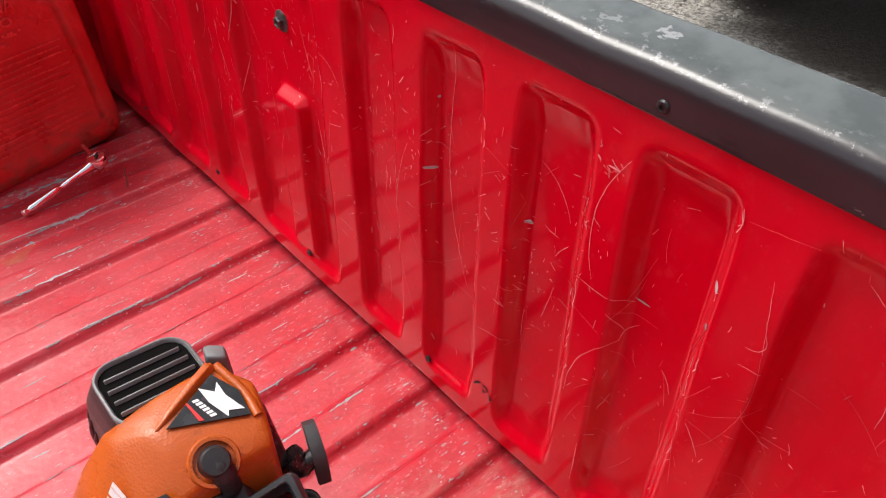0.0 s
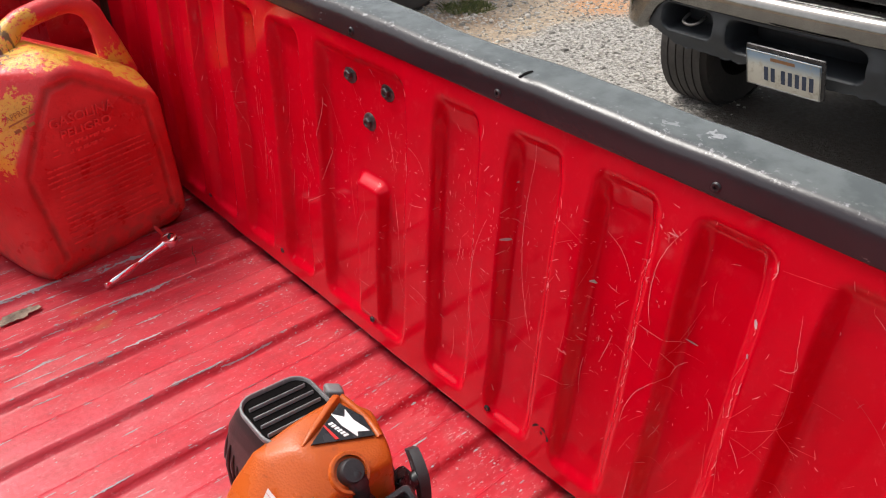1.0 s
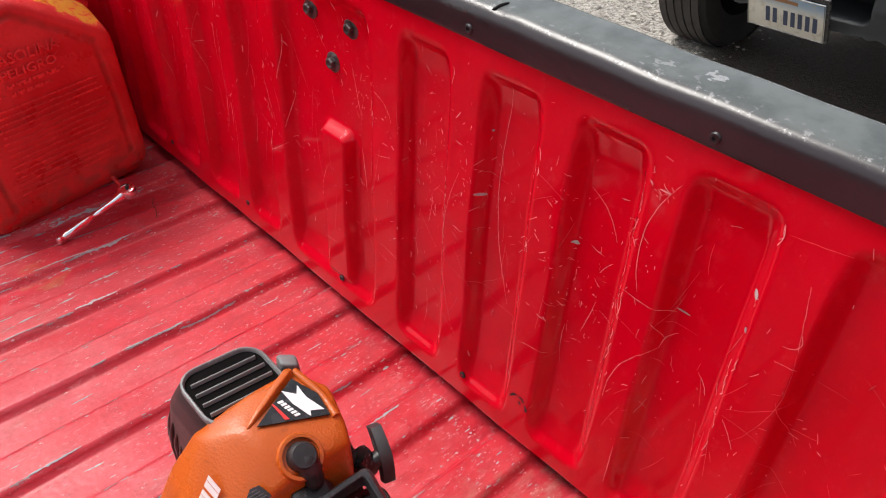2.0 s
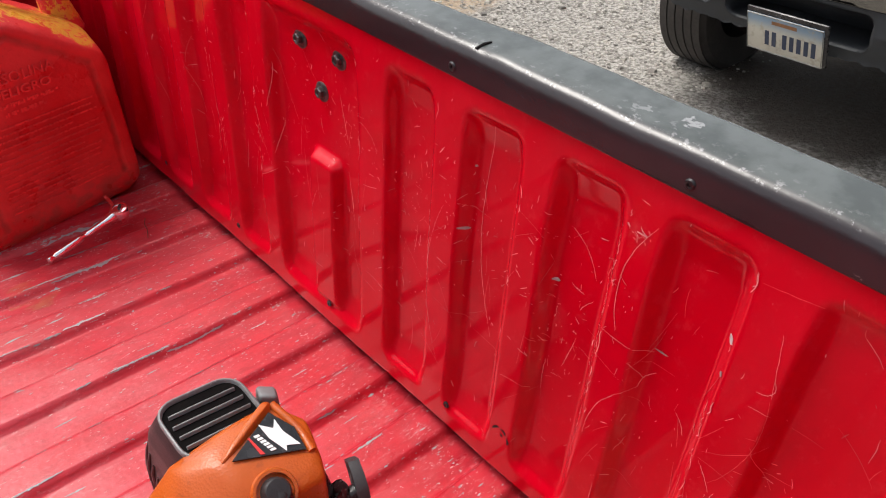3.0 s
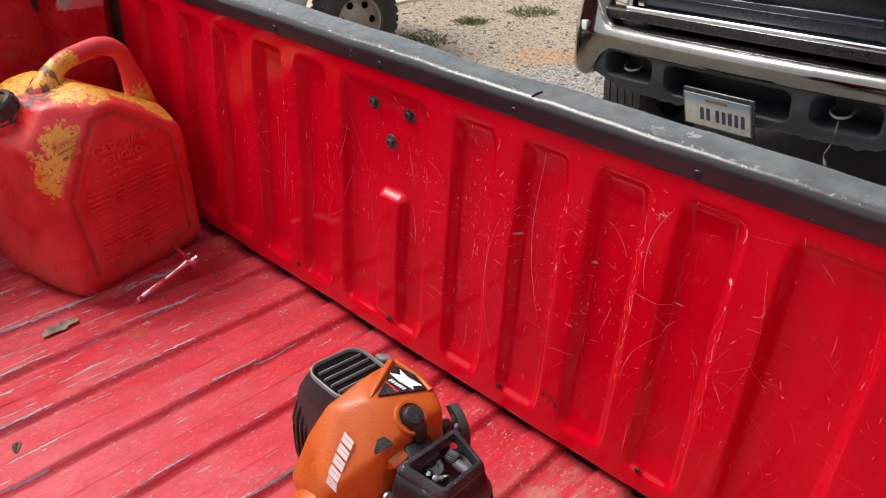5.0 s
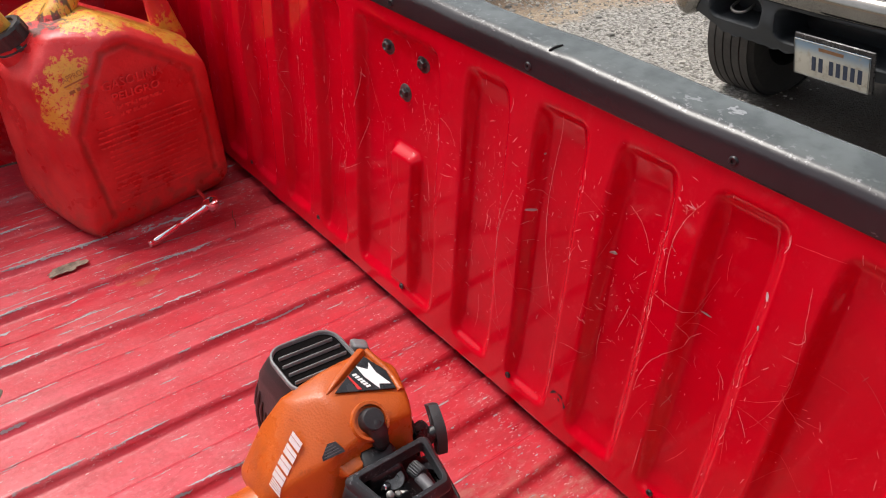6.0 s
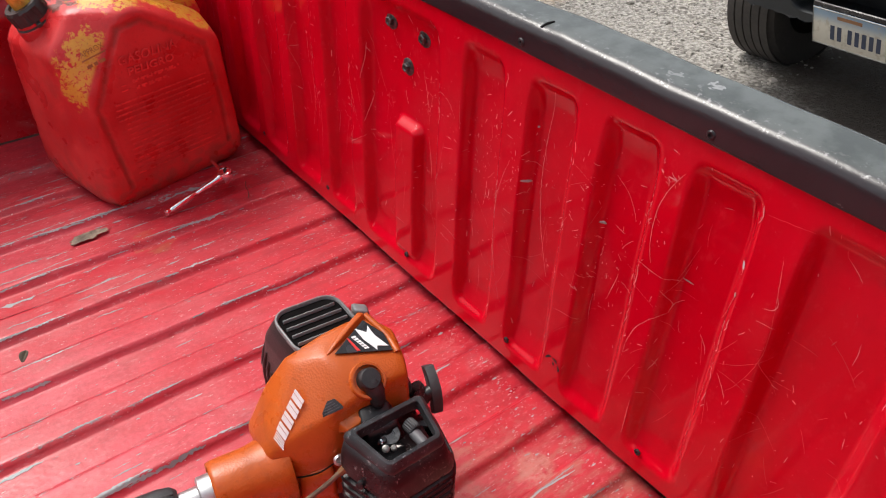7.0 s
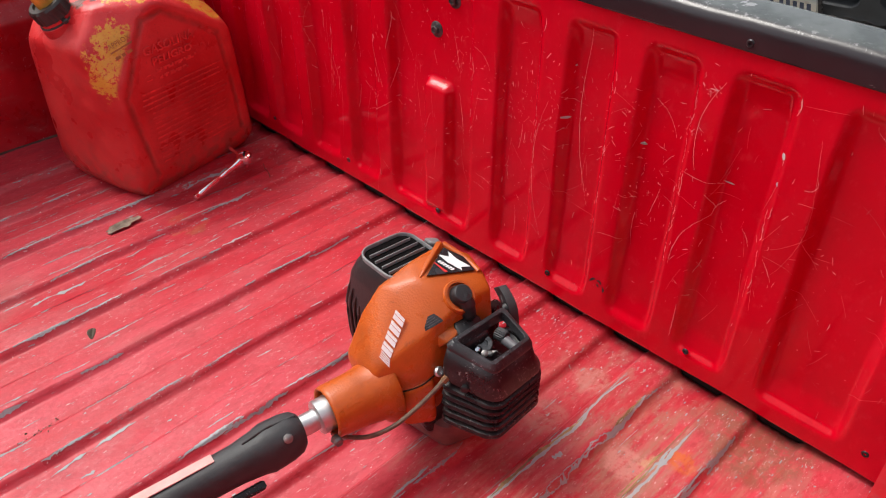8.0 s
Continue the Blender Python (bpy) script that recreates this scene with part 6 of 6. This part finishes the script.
def tuft(at, radius, blades, seed, label):
    r = random.Random(seed)
    bm = bmesh.new()
    for _ in range(blades):
        a, d = r.uniform(0, 6.28), radius * r.random() ** 0.6
        x, y = at[0] + d * math.cos(a), at[1] + d * math.sin(a)
        h, lean, w = r.uniform(0.02, 0.065), r.uniform(0.01, 0.08), r.uniform(0.0015, 0.0035)
        b = r.uniform(0, 6.28)
        dx, dy = math.cos(b), math.sin(b)
        z = gz(x, y) - 0.01
        p = [(x - dy * w, y + dx * w, z), (x + dy * w, y - dx * w, z), (x + dx * lean * 0.4 + dy * w * 0.7, y + dy * lean * 0.4 - dx * w * 0.7, z + h * 0.6), (x + dx * lean, y + dy * lean, z + h), (x + dx * lean * 0.4 - dy * w * 0.7, y + dy * lean * 0.4 + dx * w * 0.7, z + h * 0.6)]
        bm.faces.new([bm.verts.new(q) for q in p])
    return tagged(part("grass_tuft", bm, GRASS, None, "", 0), label, "grass", kind="stuff")


tuft((4.20, 4.36), 0.20, 520, 4, "dense green grass at the gravel's edge")
tuft((5.58, 4.97), 0.15, 300, 1, "small green weed tuft growing in the gravel")
tuft((6.38, 4.84), 0.26, 380, 2, "green weed patch growing in the gravel")
tuft((4.58, 4.76), 0.30, 420, 3, "thin grass growing beside the parked vehicle's wheel")
SLAB_X, SLAB_Y, SLAB_TURN = 7.2, 8.17, 4.4
tagged(part("concrete_slab", box((5.0, 4.0, 0.10), (SLAB_X, SLAB_Y, gz(SLAB_X, SLAB_Y) + 0.01), (-3.43, 0, SLAB_TURN), 0.01), SLAB, None), "tan concrete slab at the yard's edge", "slab", kind="structure")

# ---- the dark pickup parked behind ----
P0 = (2.862, 1.286)
front_truck = thing("parked_pickup", Matrix.Translation((P0[0], P0[1], gz(*P0) - 0.004)) @ pose(0, 0, 0, -3.9, 0, -5), "dark blue pickup with a dusty chrome front bumper", "pickup truck")
# local x runs back into the truck, y to the camera's far side, z up


def bow(y):
    """How far the bumper sweeps back at a place across its width."""
    a = np.abs(y)
    return 0.05 * (a / 0.75) ** 2 + 0.22 * np.clip((a - 0.70) / 0.30, 0, 1) ** 2.2


def swept(name, prof, y0, y1, n, material, label="", drop=None, rise=None):
    secs = []
    for i in range(n + 1):
        y = y0 + (y1 - y0) * i / n
        d = drop(y) if drop else 0.0
        u = rise(y) if rise else 0.0
        secs.append([(x + float(bow(np.array(y))) + (0.25 * u if z > 0.77 and not j_low else 0.0), y, z - (d if j_low else 0.0) + (u if z > 0.77 and not j_low else 0.0)) for (x, z, j_low) in prof])
    return part(name, loft(secs), material, front_truck, label, 45)


chrome_prof = [(0.060, 0.688, 1), (0.016, 0.692, 1), (0.003, 0.702, 1), (-0.001, 0.720, 1), (-0.003, 0.740, 0), (-0.002, 0.752, 0), (0.0015, 0.764, 0), (0.008, 0.776, 0), (0.018, 0.786, 0), (0.032, 0.793, 0), (0.050, 0.797, 0), (0.130, 0.803, 0), (0.130, 0.700, 1)]
swept("chrome_bumper", chrome_prof, -0.98, 0.98, 84, BUMPER_CHROME, "chrome bumper bar dulled by dust", lambda y: 0.15 * float(sm(0.60, 0.76, np.array(abs(y)))), lambda y: 0.24 * float(sm(0.62, 0.86, np.array(abs(y)))))


def valance_place(y, z):
    foot = 0.503 + 0.010 * y + 0.085 * sm(0.52, 0.80, np.abs(y)) + 0.004 * np.sin(y * 23) * np.sin(y * 51 + 1) + 0.003 * np.sin(y * 97)
    z = np.maximum(z, foot + 0.02 * (z - 0.44))           # an uneven lower lip
    x = bow(y) + 0.022 + 0.05 * sm(0.62, 0.50, z)
    r = np.zeros_like(y)
    for y0, y1, z0, z1, deep in ((0.37, 0.62, 0.578, 0.680, 0.17), (-0.60, -0.36, 0.566, 0.680, 0.17), (-0.27, 0.29, 0.556, 0.672, 0.20)):
        r = np.maximum(r, deep * sm(-0.014, 0.010, -rounded(y, z, y0, y1, z0, z1, 0.035)))
    return x + r + 0.004 * np.sin(y * 9), y, z


valance = linked("valance", grid_mesh("valance", np.linspace(-0.80, 0.80, 400), np.concatenate([np.linspace(0.440, 0.525, 12), np.linspace(0.528, 0.70, 90)]), valance_place), VALANCE, front_truck, "dusty grey plastic lower bumper with recesses", 50)
sol = valance.modifiers.new("thickness", "SOLIDIFY")
sol.thickness = 0.006
for s, hook_y in ((1, 0.505), (-1, -0.445)):
    part("corner_trim", hull([(0.06, s * 0.78, 0.62), (0.10, s * 0.79, 0.560), (0.25, s * 0.965, 0.600), (0.25, s * 0.98, 0.64), (0.3, s * 0.9, 0.57), (0.3, s * 0.9, 0.64), (0.09, s * 0.79, 0.62)], 0.02), BLACK_PLASTIC, front_truck)
    part("tow_hook", tube(bezier([(0.13, hook_y - 0.04, 0.637), (0.085, hook_y - 0.035, 0.617), (0.072, hook_y, 0.607), (0.085, hook_y + 0.035, 0.617), (0.13, hook_y + 0.04, 0.637)], 7), 0.0065, 10), STEEL, front_truck, "steel tow hook")
    fx = lambda y, z: float(bow(np.array(y))) + 0.02 * (z > 0.8) - 0.004
    fog = part("fog_lamp", hull([(fx(y, z) + dx, s * y, z) for y, z in ((0.750, 0.745), (0.750, 0.808), (0.800, 0.740), (0.815, 0.802)) for dx in (0.0, 0.05)], 0.005), BOLT, front_truck)
    part("fog_lens", hull([(fx(y, z) + dx, s * y, z) for y, z in ((0.758, 0.754), (0.758, 0.799), (0.793, 0.750), (0.804, 0.792)) for dx in (-0.003, 0.03)], 0.004), LENS, fog)
# number plate, tilted, with plain bars for its characters
pm = Matrix.Translation((-0.012, 0.0, 0.537)) @ pose(0, 0, 0, 0, -20, 0) @ on_plane((0, 0, 0), (0, -1, 0), (0, 0, 1))
plate_back = part("plate_bracket", box((0.322, 0.176, 0.012), bevel=0.006), BLACK_PLASTIC, front_truck)
plate_back.matrix_basis = pm @ pose(0.004, 0.006, -0.010)
bm = box((0.305, 0.003, 0.152), bevel=0.0012)
plate = part("number_plate", bm, PLATE, front_truck, "dirty white and blue number plate with dark bars")
plate.matrix_basis = pm @ pose(0, 0, 0, -90)
plate_m = pm @ Matrix.Translation((0, 0, 0.0022))
spec = [(-0.076 + 0.0285 * i + (0.014 if i > 1 else 0), -0.044, 0.017, 0.060) for i in range(7)]
bars(spec, plate_m, PLATE_INK, front_truck, "plate_bar", 0.0006, True)
bars([(-0.05, 0.046, 0.10, 0.014)], plate_m, BRASS, front_truck, "plate_emblem", 0.0006)
rim_pts = [plate_m @ Vector(p) for p in ((-0.150, -0.074, 0), (0.150, -0.074, 0), (0.150, 0.074, 0), (-0.150, 0.074, 0), (-0.150, -0.074, 0))]
part("plate_rim", tube(rim_pts, 0.0024, 6), PLATE_RIM, front_truck)
part("hanging_strap", tube(bezier([(0.06, -0.455, 0.60), (0.045, -0.455, 0.52), (0.05, -0.435, 0.46), (0.045, -0.452, 0.42), (0.05, -0.445, 0.37)], 6), [0.0016 + 0.0042 * float(sm(7, 22, np.array(i))) + 0.0016 * math.sin(i * 0.9) for i in range(25)], 8), STRAP, front_truck, "frayed strap hanging from the bumper")
# grille, headlamps, bonnet, cab
part("grille_panel", box((0.05, 1.06, 0.36), (0.155, 0, 1.05), (0, -6, 0), 0.02, 3), GRILLE, front_truck, "black grille")
for i in range(3):
    part("grille_bar", box((0.03, 1.02, 0.035), (0.128 - 0.004 * i, 0, 0.955 + 0.10 * i), (0, -6, 0), 0.008, 3), TRUCK_BLUE, front_truck)
for i in range(7):
    part("grille_post", box((0.02, 0.016, 0.30), (0.145, -0.45 + 0.15 * i, 1.05), (0, -6, 0), 0.004), GRILLE, front_truck)
part("grille_surround", box((0.055, 1.16, 0.026), (0.118, 0, 0.872), bevel=0.009, seg=3), CHROME, front_truck)
part("lower_trim", box((0.10, 1.50, 0.05), (0.16, 0, 0.838), bevel=0.012, seg=3), BLACK_PLASTIC, front_truck)
for s in (1, -1):
    part("grille_side", box((0.055, 0.026, 0.36), (0.118, s * 0.568, 1.045), (0, -6, 0), 0.009, 3), CHROME, front_truck)
    part("headlamp", hull([(0.13, s * 0.60, 0.875), (0.12, s * 0.60, 1.12), (0.26, s * 0.93, 0.90), (0.26, s * 0.93, 1.12), (0.3, s * 0.62, 0.88), (0.32, s * 0.9, 1.1)], 0.012), LENS, front_truck)
badge = part("badge", lathe([(0.062, 0), (0.064, 0.006), (0.056, 0.012), (0.02, 0.0125)], (0.108, 0, 1.06), (0, -90, 0), n=32, squash=1.9), CHROME, front_truck, "oval chrome badge with red and white fields")
for dy, dz, material in ((-0.028, -0.020, RED_DECAL), (0.030, -0.020, WHITE), (-0.025, 0.014, WHITE), (0.030, 0.014, PLATE_INK)):
    part("badge_field", box((0.004, 0.046, 0.024), (0.0955, dy, 1.06 + dz), (8, 0, 0), 0.0015), material, badge)
part("bonnet", hull([(0.16, -0.86, 1.20), (0.16, 0.86, 1.20), (1.35, -0.9, 1.30), (1.35, 0.9, 1.30), (0.2, -0.9, 0.9), (0.2, 0.9, 0.9), (1.35, -0.95, 0.70), (1.35, 0.95, 0.70), (0.32, -0.95, 0.86), (0.32, 0.95, 0.86)], 0.03), TRUCK_BLUE, front_truck)
part("cab", hull([(1.30, -0.92, 0.60), (1.30, 0.92, 0.60), (1.35, -0.9, 1.30), (1.35, 0.9, 1.30), (1.9, -0.72, 1.92), (1.9, 0.72, 1.92), (3.2, -0.72, 1.94), (3.2, 0.72, 1.94), (3.5, -0.9, 1.25), (3.5, 0.9, 1.25), (3.5, -0.92, 0.6), (3.5, 0.92, 0.6)], 0.04), TRUCK_BLUE, front_truck)
# near-black blocks added to keep the shaded space under the truck dark
part("underbody", box((2.6, 1.30, 0.50), (2.25, 0, 0.52), bevel=0.03), GAP, front_truck)
part("underside_block", box((0.7, 1.20, 0.30), (0.66, 0, 0.71), bevel=0.02), GAP, front_truck)
for s in (1, -1):
    wheel("wheel", 0.385, 0.265, front_truck, pose(0.90, s * 0.84, 0.383, 0, 0, 180 if s > 0 else 0), tread=60, block=1.02)
    wheel("wheel", 0.385, 0.265, front_truck, pose(3.1, s * 0.84, 0.383, 0, 0, 180 if s > 0 else 0), tread=20)

# ---- the maroon and silver vehicle farther off ----
VX, VY = 3.80, 4.64
van = thing("parked_wagon", Matrix.Translation((VX, VY, gz(VX, VY) + 0.012)) @ pose(0, 0, 0, 0, 0, -16), "maroon and silver wagon parked in the yard", "car")
# local y points away from the camera; the wheel sits near the vehicle's end
wheel("wheel", 0.322, 0.240, van, pose(0, 0, 0.320), rim_ratio=0.56, holes=6, tread=30)
wheel("wheel", 0.322, 0.240, van, pose(-2.7, 0, 0.320), rim_ratio=0.56, holes=6, tread=24)


def flank(name, z0, z1, x0, x1, material):
    """The vehicle's side between two heights, cut out over the wheels."""
    xs, zs = np.linspace(x0, x1, 120), np.linspace(z0, z1, 14)

    def place(x, z):
        near = np.minimum(np.abs(x), np.abs(x + 2.7))
        arch = np.sqrt(np.maximum(0.0, 0.40 ** 2 - near ** 2)) + 0.333
        return x, 0.02 + 0.05 * sm(0.6, 1.1, z) + 0 * x, np.maximum(z, np.where(near < 0.40, np.minimum(arch, z1), z))

    ob = linked(name, grid_mesh(name, xs, zs, place), material, van, "", 50)
    s = ob.modifiers.new("thickness", "SOLIDIFY")
    s.thickness, s.offset = 0.02, 1.0
    return ob


flank("lower_flank", 0.28, 0.56, -3.6, -0.36, SILVER)
flank("upper_flank", 0.70, 1.05, -3.6, 0.62, MAROON)
part("shell", hull([(-3.6, 0.1, 0.66), (0.60, 0.12, 0.70), (-3.6, 1.6, 0.66), (0.60, 1.5, 0.70), (-3.6, 0.1, 1.05), (0.58, 0.16, 1.0), (-3.6, 1.6, 1.05), (0.58, 1.5, 1.0), (-3.3, 0.25, 1.6), (-0.9, 0.25, 1.6), (-3.3, 1.45, 1.6), (-0.9, 1.45, 1.6)], 0.04), MAROON, van)
part("bumper", box((0.34, 1.50, 0.10), (0.36, 0.86, 0.655), bevel=0.02, seg=3), OILY, van, "grimy steel rear bumper")
part("bumper_bracket", box((0.07, 0.30, 0.10), (0.46, 0.40, 0.63), bevel=0.012), OILY, van)
part("tow_bar", box((0.16, 0.10, 0.09), (0.74, 0.86, 0.665), (0, 8, 0), 0.012), OILY, van)
